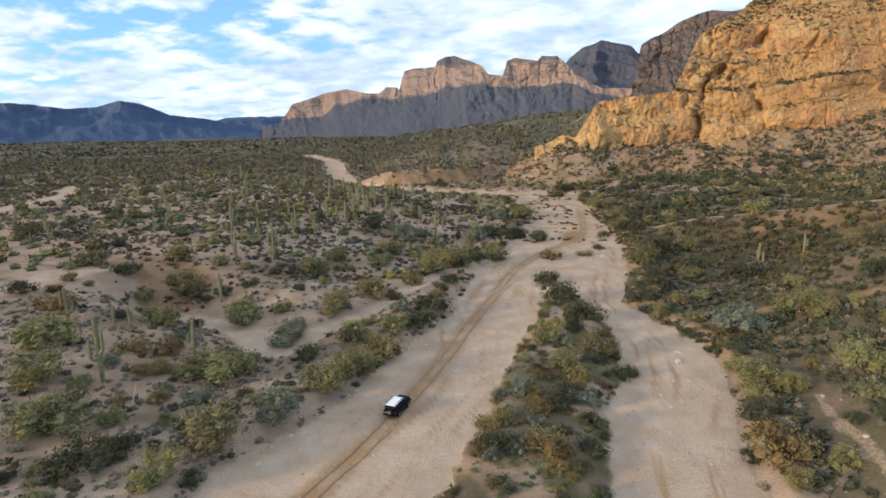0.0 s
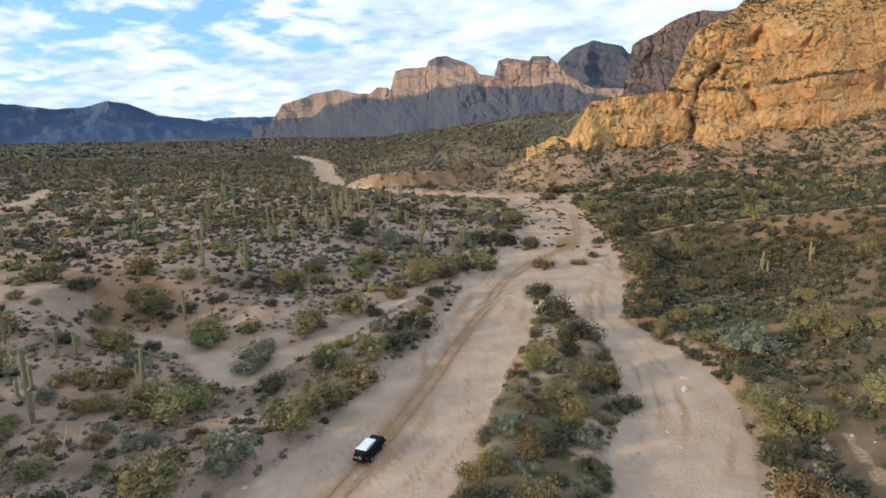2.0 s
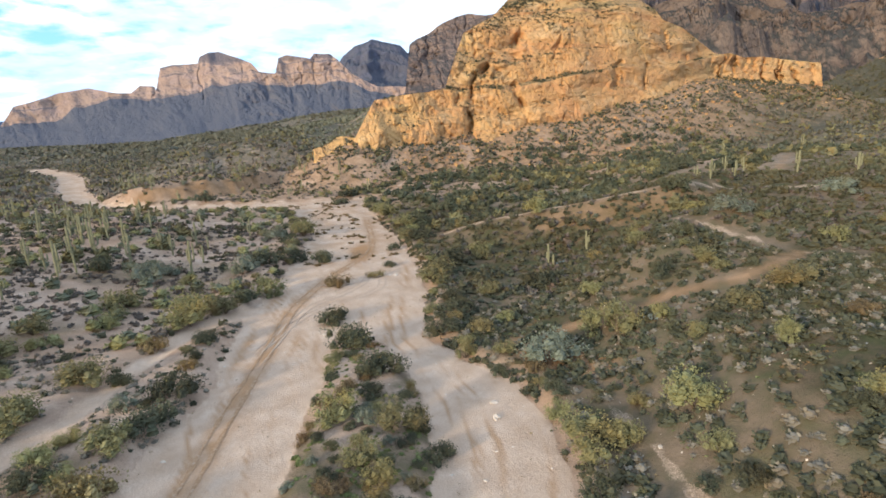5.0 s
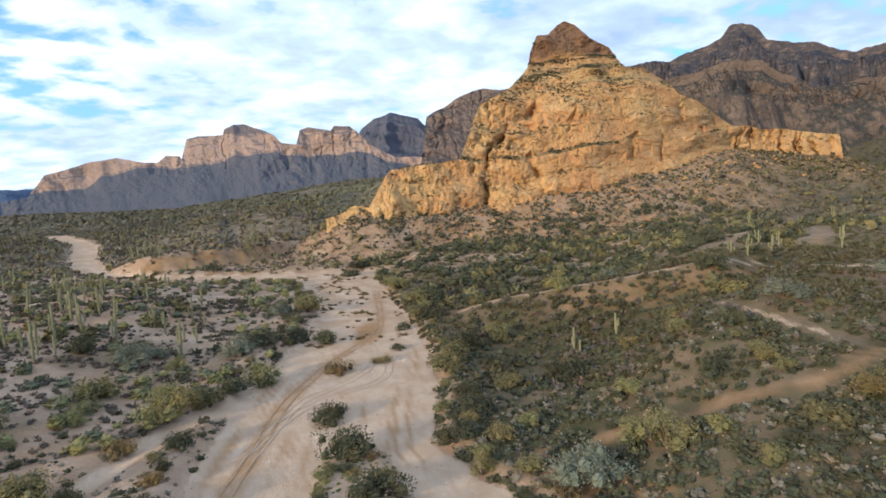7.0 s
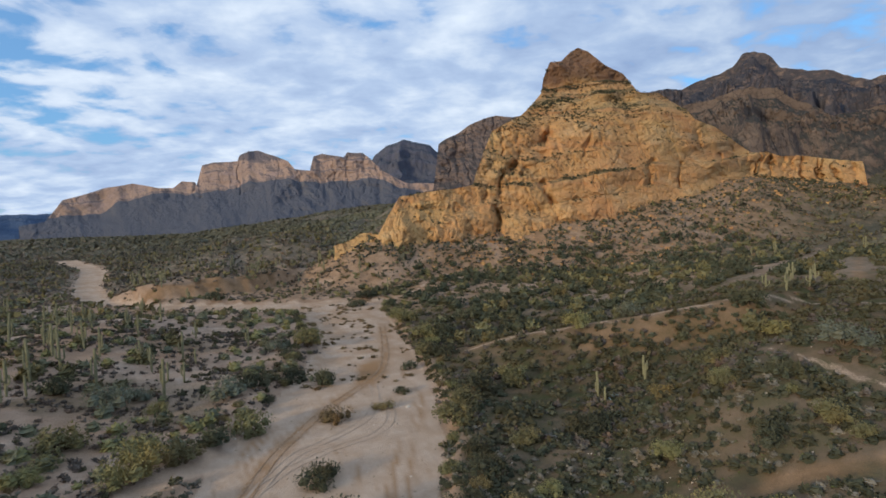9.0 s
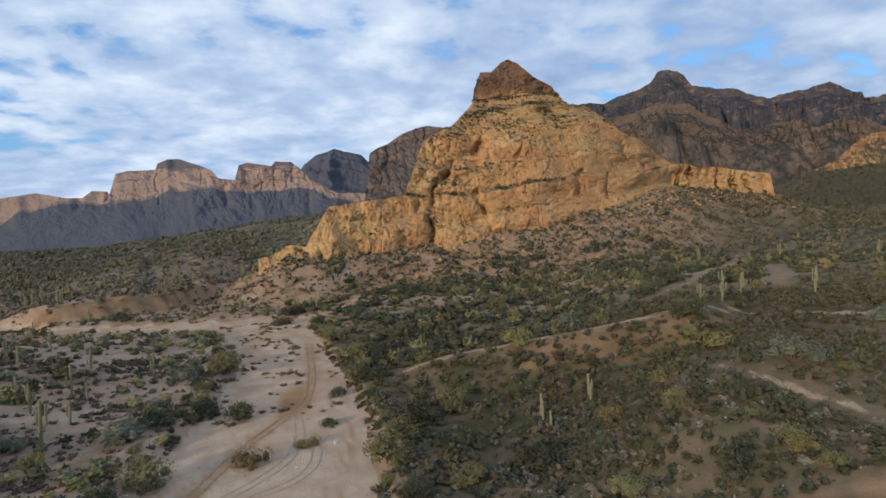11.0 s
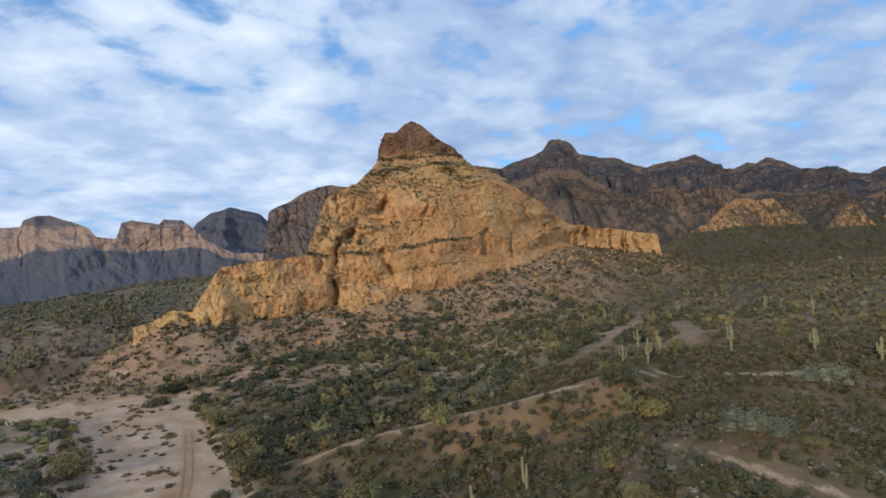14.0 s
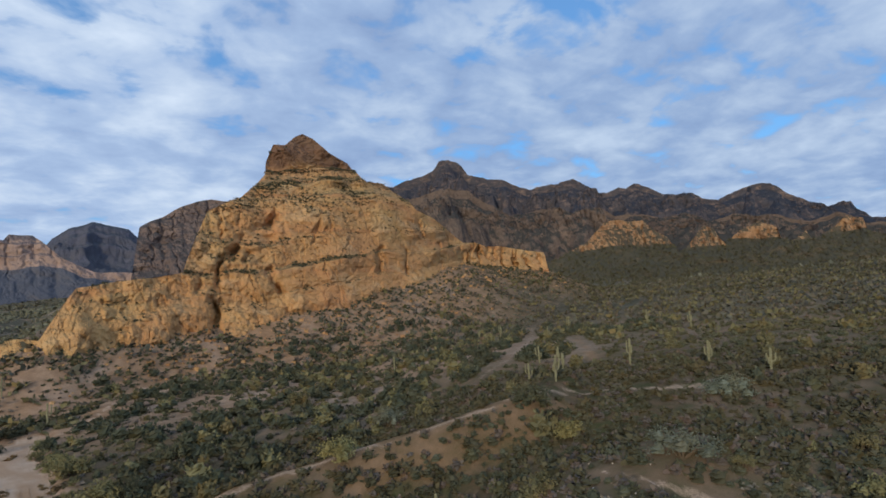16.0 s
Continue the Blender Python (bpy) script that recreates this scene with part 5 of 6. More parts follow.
def free_spots(count, near, far, half, rng, wash_gap=1.0, trail_gap=1.0, keep=1.0, spread=1.0):
    """Random places over the fan that the flight overlooks, off the sand, the trails and the placed plants."""
    out = []
    az = np.radians(rng.uniform(-110 if near < 60 else -48, 150 if near < 60 else 95, count))
    r = np.sqrt(rng.uniform(near**2, far**2, count))
    x, y = 14 + r * np.sin(az), 36 + r * np.cos(az)
    ok = wash_depth(x, y) < -wash_gap
    side, w = along(SIDE_WASH, x, y)
    ok &= side - w > 0.5
    for trail, wide in ((BERM_ROAD, 2.4), (NEAR_TRAIL, 2.2), (VALLEY_TRAIL, 2.6), (FAR_TRAIL, 4.5), (FAR_TRAIL_B, 4.0), (LEFT_ROAD, 4.5), (RIDGE_PATH, 1.8), (ORANGE_ROAD, 3.0)):
        ok &= along(trail, x, y)[0] > wide * trail_gap + half
    front = np.interp(x, (86, 97, 167, 220, 295, 353, 516, 580, 640), (402, 386, 388, 367, 384, 379, 424, 408, 470))
    ok &= ~((y > front) & (x > 86) & (x < 640)) & ~((x > 84 + 0.5 * (y - 402)) & (y > 402))
    x, y = x[ok], y[ok]
    for px, py, rad in TAKEN:
        good = np.hypot(x - px, y - py) > rad * keep + half * 0.6
        x, y = x[good], y[good]
    return x, y


def thinned(x, y, gap, limit):
    """Keeps places that lie a gap apart, by cells."""
    seen, out = set(), []
    for a, b in zip(x, y):
        cell = (int(a // gap), int(b // gap))
        if cell not in seen:
            seen.add(cell)
            out.append((float(a), float(b)))
            if len(out) >= limit:
                break
    return out


def plant_more():
    """The rest of the trees and bushes: one by one near the wash; the far ones are kept for the joined scrub."""
    rng = np.random.default_rng(11)
    far_off = {"palo": [], "dark": []}
    x, y = free_spots(5000, 35, 300, 3.0, rng)
    for n, (a, b) in enumerate(thinned(x, y, 10.0, 330)):
        width = rng.uniform(2.0, 5.8)
        if math.hypot(a - 14, b - 36) > 140:
            far_off["palo"].append((a, b, width * 1.1))
        else:
            plant_bush("palo" if math.hypot(a - 14, b - 36) < 70 else "palo_far", a, b, width, n, rng.uniform(0.8, 1.15))
        TAKEN.append((a, b, width * 0.5))
    x, y = free_spots(4000, 18, 110, 2.0, rng)
    ok = x < -8
    for n, (a, b) in enumerate(thinned(x[ok], y[ok], 6.0, 80)):
        width = rng.uniform(2.0, 5.0)
        plant_bush(("palo", "dark", "palo", "dry", "palo", "grey", "dark")[n % 7], a, b, width, n, rng.uniform(0.8, 1.1))
        TAKEN.append((a, b, width * 0.5))
    x, y = free_spots(3000, 18, 75, 1.5, rng, wash_gap=0.2)
    ok = (x < -12) & (y < 84)
    for n, (a, b) in enumerate(thinned(x[ok], y[ok], 4.6, 42)):
        width = rng.uniform(1.6, 4.2)
        plant_bush(("dark", "palo", "dry", "dark", "palo")[n % 5], a, b, width, n, rng.uniform(0.75, 1.05))
        TAKEN.append((a, b, width * 0.5))
    x, y = free_spots(6000, 32, 260, 1.5, rng, wash_gap=0.3)
    for n, (a, b) in enumerate(thinned(x, y, 8.5, 300)):
        width = rng.uniform(1.6, 3.8)
        if math.hypot(a - 14, b - 36) > 125:
            far_off["dark"].append((a, b, width * 1.1))
        else:
            plant_bush("dark" if math.hypot(a - 14, b - 36) < 70 else "dark_far", a, b, width, n, rng.uniform(0.7, 1.0))
        TAKEN.append((a, b, width * 0.5))
    return far_off


FAR_OFF = plant_more()


# ---- saguaros ----
def rib_tube(path, radius, ribs=9):
    """A pleated column with a rounded end along a list of points."""
    path = np.asarray(path, float)
    n = len(path)
    along_t = np.gradient(path, axis=0)
    along_t /= np.linalg.norm(along_t, axis=1)[:, None]
    u = np.cross(along_t, (0.2, 0.97, 0.0))
    u /= np.linalg.norm(u, axis=1)[:, None]
    v = np.cross(along_t, u)
    ang = np.linspace(0, 2 * np.pi, ribs * 2, endpoint=False)
    pleat = np.where(np.arange(ribs * 2) % 2 == 0, 1.0, 0.80)
    rad = np.asarray(radius)[:, None] * pleat[None, :]
    ring = u[:, None] * (np.cos(ang) * rad)[..., None] + v[:, None] * (np.sin(ang) * rad)[..., None]
    return (path[:, None] + ring).reshape(-1, 3), grid_faces(n, ribs * 2, True)


def column(height, r):
    z = np.concatenate([[-0.3], np.linspace(0, height - r, 7), height - r * np.array([0.6, 0.25, 0.05, 0.0])])
    rad = np.concatenate([[0.75 * r, 0.78 * r], np.full(5, r) * (1, 1.05, 1.08, 1.05, 1.0), [0.95 * r], r * np.array([0.85, 0.6, 0.3, 0.02])])
    return np.stack([0 * z, 0 * z, z], -1), rad


def arm_path(ang, start, out, rise, r):
    t = np.linspace(0, 1, 6)
    reach = out * np.sin(t * np.pi / 2)
    lift = out * 0.8 * (1 - np.cos(t * np.pi / 2))
    tail = np.linspace(0.15, 1, 5) * rise
    reach = np.concatenate([reach, np.full(5, out), [out]])
    lift = np.concatenate([lift, out * 0.8 + tail, [out * 0.8 + rise + 0.12]])
    rad = np.concatenate([np.full(10, r), [0.75 * r, 0.05 * r]])
    return np.stack([reach * math.cos(ang), reach * math.sin(ang), start + lift], -1), rad


def build_saguaros():
    rng = np.random.default_rng(5)
    models = []
    for arms in (3, 2, 4, 0, 1, 3):
        stem = mesh_from("saguaro_stem", *rib_tube(*column(1.0 * 8, 0.27)), MAT_SAGUARO)
        limbs = []
        for k in range(arms):
            ang = 0.6 + k * 2.2 + rng.uniform(-0.4, 0.4)
            limbs.append(mesh_from("saguaro_arm", *rib_tube(*arm_path(ang, rng.uniform(2.0, 3.6), rng.uniform(0.7, 1.1), rng.uniform(1.4, 3.4), 0.19), 7), MAT_SAGUARO))
        models.append((stem, limbs))
    stand = []
    for low_x, high_x, low_y, high_y, count in ((-62, 2, 148, 262, 14), (-130, -40, 120, 330, 24), (-60, 80, 300, 460, 40), (120, 330, 150, 300, 8)):
        xs, ys, tall = rng.uniform(low_x, high_x, 3 * count), rng.uniform(low_y, high_y, 3 * count), rng.uniform(4.0, 8.5, 3 * count)
        ok = (wash_depth(xs, ys) < -4) & (fbm(xs / 30, ys / 30, 2, 91) > -0.15) & (along(FOOT, xs, ys)[0] > 12)
        stand += [(float(a), float(b), float(c)) for a, b, c in zip(xs[ok][:count], ys[ok][:count], tall[ok][:count])]
    for n, (x, y, height) in enumerate(SAGUAROS_A + SAGUAROS_B + tuple(stand)):
        stem, limbs = models[n % 6 if height > 5 else 3 + n % 2]
        ob = thing("saguaro", "tall ribbed green saguaro cactus with upturned arms" if limbs else "single-stemmed ribbed green saguaro cactus", "cactus", "saguaros")
        s = height / 8
        ob.matrix_basis = Matrix.LocRotScale((x, y, float(ground_z(x, y))), Euler((0.03 * rng.normal(), 0.03 * rng.normal(), rng.uniform(0, 6.28))), (s * 0.42 + 0.66, s * 0.42 + 0.66, s))
        part("stem", stem, ob)
        for data in limbs:
            part("arm", data, ob)
        TAKEN.append((x, y, 0.6))


build_saguaros()


# ---- low scrub, joined ----
def scatter_scrub(name, label, mat, spots, widths, leaves, size, squat, seed, on=None):
    rng = np.random.default_rng(seed)
    models = []
    for _ in range(7):
        lobes = [(0, 0, 0.16, 0.38)] + [(0.2 * rng.normal(), 0.2 * rng.normal(), 0.10 + 0.14 * rng.random(), 0.2 + 0.1 * rng.random()) for _ in range(2)]
        models.append(joined([leaf_cloud(lobes, leaves, size, rng, 0.8), core(rng)] if leaves > 10 else [leaf_cloud(lobes, leaves, size, rng, 0.8)]))
    x, y = spots
    z = ground_z(x, y) if on is None else on
    turn = rng.uniform(0, 2 * np.pi, len(x))
    pick = rng.integers(0, 7, len(x))
    verts, faces, base = [], [], 0
    for k in range(7):
        sel = np.flatnonzero(pick == k)
        v, f = models[k]
        c, s = np.cos(turn[sel])[:, None], np.sin(turn[sel])[:, None]
        w = widths[sel][:, None]
        vv = np.stack([x[sel][:, None] + w * (c * v[:, 0] - s * v[:, 1]), y[sel][:, None] + w * (s * v[:, 0] + c * v[:, 1]), z[sel][:, None] + w * squat * v[:, 2] - 0.04], -1)
        ff = f[None] + (np.arange(len(sel)) * len(v))[:, None, None] + base
        base += len(sel) * len(v)
        verts.append(vv.reshape(-1, 3)), faces.append(ff.reshape(-1, 3))
    me = mesh_from(name, np.concatenate(verts), np.concatenate(faces), mat)
    tagged(new(name, me), label, "shrubs", "", "stuff")


def build_scrub():
    rng = np.random.default_rng(23)

    def sort(x, y, thick, more):
        n = fbm(x / 11, y / 11, 3, 61)
        right = x > np.interp(y, [p[0] for p in BANK_RIGHT], [p[1] for p in BANK_RIGHT])
        ok = rng.random(len(x)) < np.where(right, 0.9 * thick + 0.6 * more, thick - 0.02) + (1 - thick) * np.where(right, 0.58, 0.62) * step(-0.12, 0.12, n)
        gap = np.interp(y, [p[0] for p in BANK_LEFT], [p[1] for p in BANK_LEFT]) - x
        ok &= ~((gap > 0) & (gap < 55) & (y > 105) & (y < 330) & (rng.random(len(x)) < 0.12))
        x, y, right = x[ok], y[ok], right[ok]
        return x, y, rng.random(len(x)) < np.where(right, 0.35, 0.85) - 0.1 * (np.hypot(x, y) > 180)

    def size_of(x, y):
        left = x < np.interp(y, [p[0] for p in BANK_LEFT], [p[1] for p in BANK_LEFT])
        return np.where(left & (np.hypot(x, y) < 230), 0.72, 1.0)

    rings = ((24000, 22, 105, 0.6, 1.9, 20, 0.165, 0.30), (18500, 95, 200, 0.9, 2.7, 13, 0.21, 0.28), (23000, 180, 380, 0.9, 2.6, 11, 0.22, 0.26), (40000, 330, 860, 1.6, 4.2, 5, 0.40, 0.42), (14000, 800, 1700, 3.0, 7.0, 4, 0.45, 0.3))
    for k, (count, near, far, small, large, leaves, size, thick) in enumerate(rings):
        x, y, brown = sort(*free_spots(count, near, far, 0.3, rng, 0.2, 0.8, 0.55), thick, (0.12, 0.10, 0.05, 0.3, 0.3)[k])
        where = ("between the trees", "on the benches by the wash", "below the butte", "far off on the plain", "along the foot of the mesa")[k]
        scatter_scrub("bursage_scrub", "low dark grey-brown shrubs " + where, MAT_BURSAGE, (x[brown], y[brown]), rng.uniform(small, large, brown.sum()) * size_of(x, y)[brown], leaves, size, 0.85, 31 + k)
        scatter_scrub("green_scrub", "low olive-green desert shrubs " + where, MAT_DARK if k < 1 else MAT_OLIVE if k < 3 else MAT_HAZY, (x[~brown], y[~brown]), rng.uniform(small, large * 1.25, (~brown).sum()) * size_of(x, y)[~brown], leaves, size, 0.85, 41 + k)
    x, y = rng.uniform(-8, 34, 3400), rng.uniform(24, 114, 3400)
    ok = (island_depth(x, y) > 0.3) & (fbm(x / 5, y / 5, 3, 63) > -0.15)
    scatter_scrub("island_herbs", "low green herbs between the bushes of the sand bar", MAT_GRASS, (x[ok], y[ok]), rng.uniform(0.4, 1.1, ok.sum()), 26, 0.14, 0.55, 47)
    x, y = free_spots(4200, 260, 800, 1.0, rng, 1.0, 0.8, 0.6)
    scatter_scrub("far_trees", "olive palo verde trees far off", MAT_FAR_PALO, (x, y), rng.uniform(2.5, 6.0, len(x)), 10, 0.30, 0.9, 36)
    for key, mat, name, label in (("palo", MAT_FAR_PALO, "far_palo_verdes", "yellow-green palo verdes on the farther slopes"), ("dark", MAT_DARK, "far_creosote", "dark creosote bushes on the farther slopes")):
        p = np.array(FAR_OFF[key])
        scatter_scrub(name, label, mat, (p[:, 0], p[:, 1]), p[:, 2], 130, 0.085, 1.25, 48)
    x, y = free_spots(90000, 380, 1600, 0.5, rng, 1.0, 0.8, 0.5)
    ok = (x < 320) & (y > 380) & (rng.random(len(x)) < 0.8 * step(-420, -60, x)) & (fbm(x / 40, y / 40, 3, 66) > -0.25)
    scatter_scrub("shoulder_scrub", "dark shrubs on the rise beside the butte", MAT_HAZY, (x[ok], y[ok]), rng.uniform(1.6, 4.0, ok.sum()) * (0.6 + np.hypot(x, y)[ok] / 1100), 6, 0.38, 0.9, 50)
    x, y = rng.uniform(70, 340, 1700), rng.uniform(180, 372, 1700)
    ok = (fbm(x / 28, y / 18, 3, 68) > -0.12) & (wash_depth(x, y) < -2) & (along(VALLEY_TRAIL, x, y)[0] > 3) & (along(FAR_TRAIL, x, y)[0] > 5) & (along(FAR_TRAIL_B, x, y)[0] > 5) & (along(RIDGE_PATH, x, y)[0] > 16) & (along(FOOT, x, y)[0] > 34)
    ok &= rng.random(1700) < 0.7
    for pick, mat, name, label in ((ok & (x % 7 < 5.6), MAT_VALLEY, "valley_trees", "dense green trees in the valley below the butte"), (ok & (x % 7 >= 5.6), MAT_FAR_PALO, "valley_palo_verdes", "yellow-green palo verdes in the valley below the butte")):
        scatter_scrub(name, label, mat, (x[pick], y[pick]), rng.uniform(3.0, 7.0, pick.sum()), 80, 0.09, 1.15, 54)
    p = np.concatenate(SKIRT_SPOTS)
    p = p[rng.permutation(len(p))[:3800]]
    scatter_scrub("skirt_scrub", "dark shrubs on the slopes below the outcrops", MAT_OLIVE, (p[:, 0], p[:, 1]), rng.uniform(2.5, 6.5, len(p)), 6, 0.38, 0.8, 58, p[:, 2])
    az, r = np.radians(rng.uniform(46, 95, 7000)), rng.uniform(560, 1150, 7000)
    x, y = HUB[0] + r * np.sin(az), HUB[1] + r * np.cos(az)
    ok = fbm(x / 45, y / 45, 3, 81) > -0.22
    scatter_scrub("upland_scrub", "dark olive scrub on the upper plain", MAT_OLIVE, (x[ok], y[ok]), rng.uniform(2.0, 5.5, ok.sum()), 6, 0.38, 0.8, 59)
    # clumps of scrub on the far plain, up to the foot of the mesa
    az, r = np.radians(rng.uniform(-40, 17, 16000)), np.sqrt(rng.uniform(900**2, 2250**2, 16000))
    x, y = HUB[0] + r * np.sin(az), HUB[1] + r * np.cos(az)
    ok = fbm(x / 90, y / 90, 3, 69) > -0.2
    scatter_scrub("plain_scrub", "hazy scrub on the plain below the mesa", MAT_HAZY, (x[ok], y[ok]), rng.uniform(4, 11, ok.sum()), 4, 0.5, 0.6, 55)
    x, y = rng.uniform(50, 135, 2200), rng.uniform(28, 150, 2200)
    ok = (wash_depth(x, y) < -4) & (fbm(x / 9, y / 9, 3, 82) > -0.12)
    for trail, wide in ((ORANGE_ROAD, 2.6), (BERM_ROAD, 2.2), (RIDGE_PATH, 2.2), (NEAR_TRAIL, 2.2)):
        ok &= along(trail, x, y)[0] > wide
    scatter_scrub("slope_bushes", "dark rounded bushes on the near slope", MAT_DARK, (x[ok], y[ok]), rng.uniform(1.0, 2.4, ok.sum()), 46, 0.105, 0.95, 60)
    # green bushes between the low shrubs of the left bench
    x, y = rng.uniform(-230, 30, 2600), rng.uniform(104, 420, 2600)
    gap = np.interp(y, [p[0] for p in BANK_LEFT], [p[1] for p in BANK_LEFT]) - x
    ok = (wash_depth(x, y) < -2) & (gap > 0) & (fbm(x / 24, y / 24, 3, 83) > -0.1) & (along(LEFT_ROAD, x, y)[0] > 6) & (along(SIDE_WASH, x, y)[0] > 5) & (rng.random(2600) < 0.75)
    for pick, mat, name, label in ((ok & (x % 5 < 2.4), MAT_FAR_PALO, "bench_palo_verdes", "olive palo verdes among the saguaros"), (ok & (x % 5 >= 2.4), MAT_BENCH, "bench_bushes", "grey-green bushes among the saguaros")):
        scatter_scrub(name, label, mat, (x[pick], y[pick]), rng.uniform(2.0, 4.6, pick.sum()), 54, 0.095, 1.0, 61)
    # tufts between the mounds of the near slope
    x, y = free_spots(14000, 24, 95, 0.2, rng, -0.3, 0.7, 0.5)
    ok = (x > 36) & (fbm(x / 6, y / 6, 3, 67) > -0.1)
    half = rng.random(len(x)) < 0.45
    for pick, mat, name, label in ((ok & half, MAT_GRASS, "green_tufts", "small green tufts on the stony slope"), (ok & ~half, MAT_BROWN, "dry_tufts", "small dry tufts on the stony slope")):
        scatter_scrub(name, label, mat, (x[pick], y[pick]), rng.uniform(0.2, 0.6, pick.sum()), 9, 0.28, 0.7, 52)
    # shrubs over the scree, closest below the cliffs
    t = rng.random(2600)
    foot = np.array(FOOT[1:14], float)
    k = np.linspace(0, 1, len(foot))
    x, y = np.interp(t, k, foot[:, 0]) + rng.normal(0, 6, 2600), np.interp(t, k, foot[:, 1]) - np.abs(rng.normal(0, 30, 2600))
    ok = fbm(x / 16, y / 16, 3, 80) > -0.2
    scatter_scrub("foot_scrub", "dark shrubs along the foot of the cliffs", MAT_DARK, (x[ok], y[ok]), rng.uniform(1.0, 2.8, ok.sum()), 11, 0.24, 0.9, 51)
    # shrubs rooted on the ledges of the butte
    p = BUTTE_LEDGES[rng.random(len(BUTTE_LEDGES)) < 0.16]
    p = p[fbm(p[:, 0] / 22, p[:, 1] / 22, 3, 77) > 0.16]
    p = p[rng.permutation(len(p))[:3000]]
    scatter_scrub("ledge_scrub", "dark shrubs growing on rock ledges", MAT_DARK, (p[:, 0], p[:, 1]), rng.uniform(0.9, 2.6, len(p)), 8, 0.34, 0.9, 37, p[:, 2])
    p = BUTTE_SLOPES[rng.random(len(BUTTE_SLOPES)) < 0.25]
    p = p[(fbm(p[:, 0] / 26, p[:, 2] / 14, 3, 78) + 0.25 * step(200, 420, p[:, 0]) > 0.12)]
    p = p[rng.permutation(len(p))[:2600]]
    scatter_scrub("slope_scrub", "grey-green shrubs on the rock slopes", MAT_OLIVE, (p[:, 0], p[:, 1]), rng.uniform(0.7, 1.9, len(p)), 7, 0.36, 0.9, 56, p[:, 2])
    # the rise behind the foot of the butte
    az, r = np.radians(rng.uniform(2, 20, 5200)), rng.uniform(360, 1150, 5200)
    x, y = HUB[0] + r * np.sin(az), HUB[1] + r * np.cos(az)
    ok = (y > 405) & (x > 70) & (fbm(x / 30, y / 30, 3, 79) > -0.25)
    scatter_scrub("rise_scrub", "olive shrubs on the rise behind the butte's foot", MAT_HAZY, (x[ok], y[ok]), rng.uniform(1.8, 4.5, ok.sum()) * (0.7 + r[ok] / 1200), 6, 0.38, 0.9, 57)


build_scrub()


def build_litter():
    """Twigs and tufts washed over the sand."""
    rng = np.random.default_rng(29)
    y = rng.uniform(42, 260, 2600)
    x = np.interp(y, [p[0] for p in BANK_LEFT], [p[1] for p in BANK_LEFT]) + rng.random(2600) * 70
    ok = (wash_depth(x, y) > 0.3) & (along(TYRES, x, y)[0] > 2.2) & (rng.random(2600) < 0.25 + 0.75 * step(0.0, 0.35, fbm(x / 7, y / 12, 3, 71)))
    scatter_scrub("wash_litter", "dry twigs and tufts strewn over the sand", MAT_BROWN, (x[ok], y[ok]), rng.uniform(0.15, 0.5, ok.sum()), 8, 0.3, 0.5, 38)
    y = rng.uniform(170, 296, 900)
    x = rng.uniform(5, 75, 900)
    ok = (wash_depth(x, y) > 0.5) & (along(TYRES, x, y)[0] > 2.2) & (fbm(x / 9, y / 9, 3, 72) > 0.02)
    scatter_scrub("bar_scrub", "low dry tufts on the gravel bars of the wash", MAT_BROWN, (x[ok], y[ok]), rng.uniform(0.8, 2.4, ok.sum()), 30, 0.16, 0.6, 39)


build_litter()


# ---- stones ----
def build_stones():
    rng = np.random.default_rng(41)
    models = []
    for k in range(5):
        bm = bmesh.new()
        bmesh.ops.create_icosphere(bm, subdivisions=2, radius=0.5)
        for v in bm.verts:
            q = v.co * 2.3 + Vector((k * 7.0, 0, 0))
            v.co *= 0.8 + 0.45 * noise.noise(q)
            v.co.z *= 0.6
        me = bpy.data.meshes.new("stone")
        bm.to_mesh(me)
        bm.free()
        me.materials.append(MAT_STONE)
        models.append(me)
    spots = [(38.0, 84.0, 1.3), (36.5, 80.5, 1.6), (21.5, 120.0, 0.9), (22.5, 119.0, 0.7), (13.6, 151.0, 1.2), (12.0, 149.0, 0.9), (-12.5, 72.5, 0.9), (-13.5, 71.0, 0.7), (45.2, 152.0, 1.3), (44.0, 153.0, 0.8), (-19.0, 61.0, 0.8), (-17.0, 58.0, 0.7), (-20.5, 58.5, 0.5), (-21.0, 55.0, 0.9), (-3.0, 89.0, 0.8), (47.0, 63.0, 0.8), (49.0, 58.0, 0.7), (44.0, 52.0, 0.9)]
    for _ in range(70):
        y = rng.uniform(45, 170)
        left, right = np.interp(y, [p[0] for p in BANK_LEFT], [p[1] for p in BANK_LEFT]), np.interp(y, [p[0] for p in BANK_RIGHT], [p[1] for p in BANK_RIGHT])
        spots.append((rng.uniform(left - 4, right + 8), y, rng.uniform(0.2, 0.55)))
    for n, (x, y, s) in enumerate(spots):
        ob = new("stone", models[n % 5])
        ob.matrix_basis = Matrix.LocRotScale((x, y, float(ground_z(x, y)) + 0.02), Euler((0, 0, n * 1.3)), (s * 1.2, s * 0.8, s * 0.8))
        tagged(ob, "pale weathered stone on the sand", "stone", "stones in the wash")


build_stones()


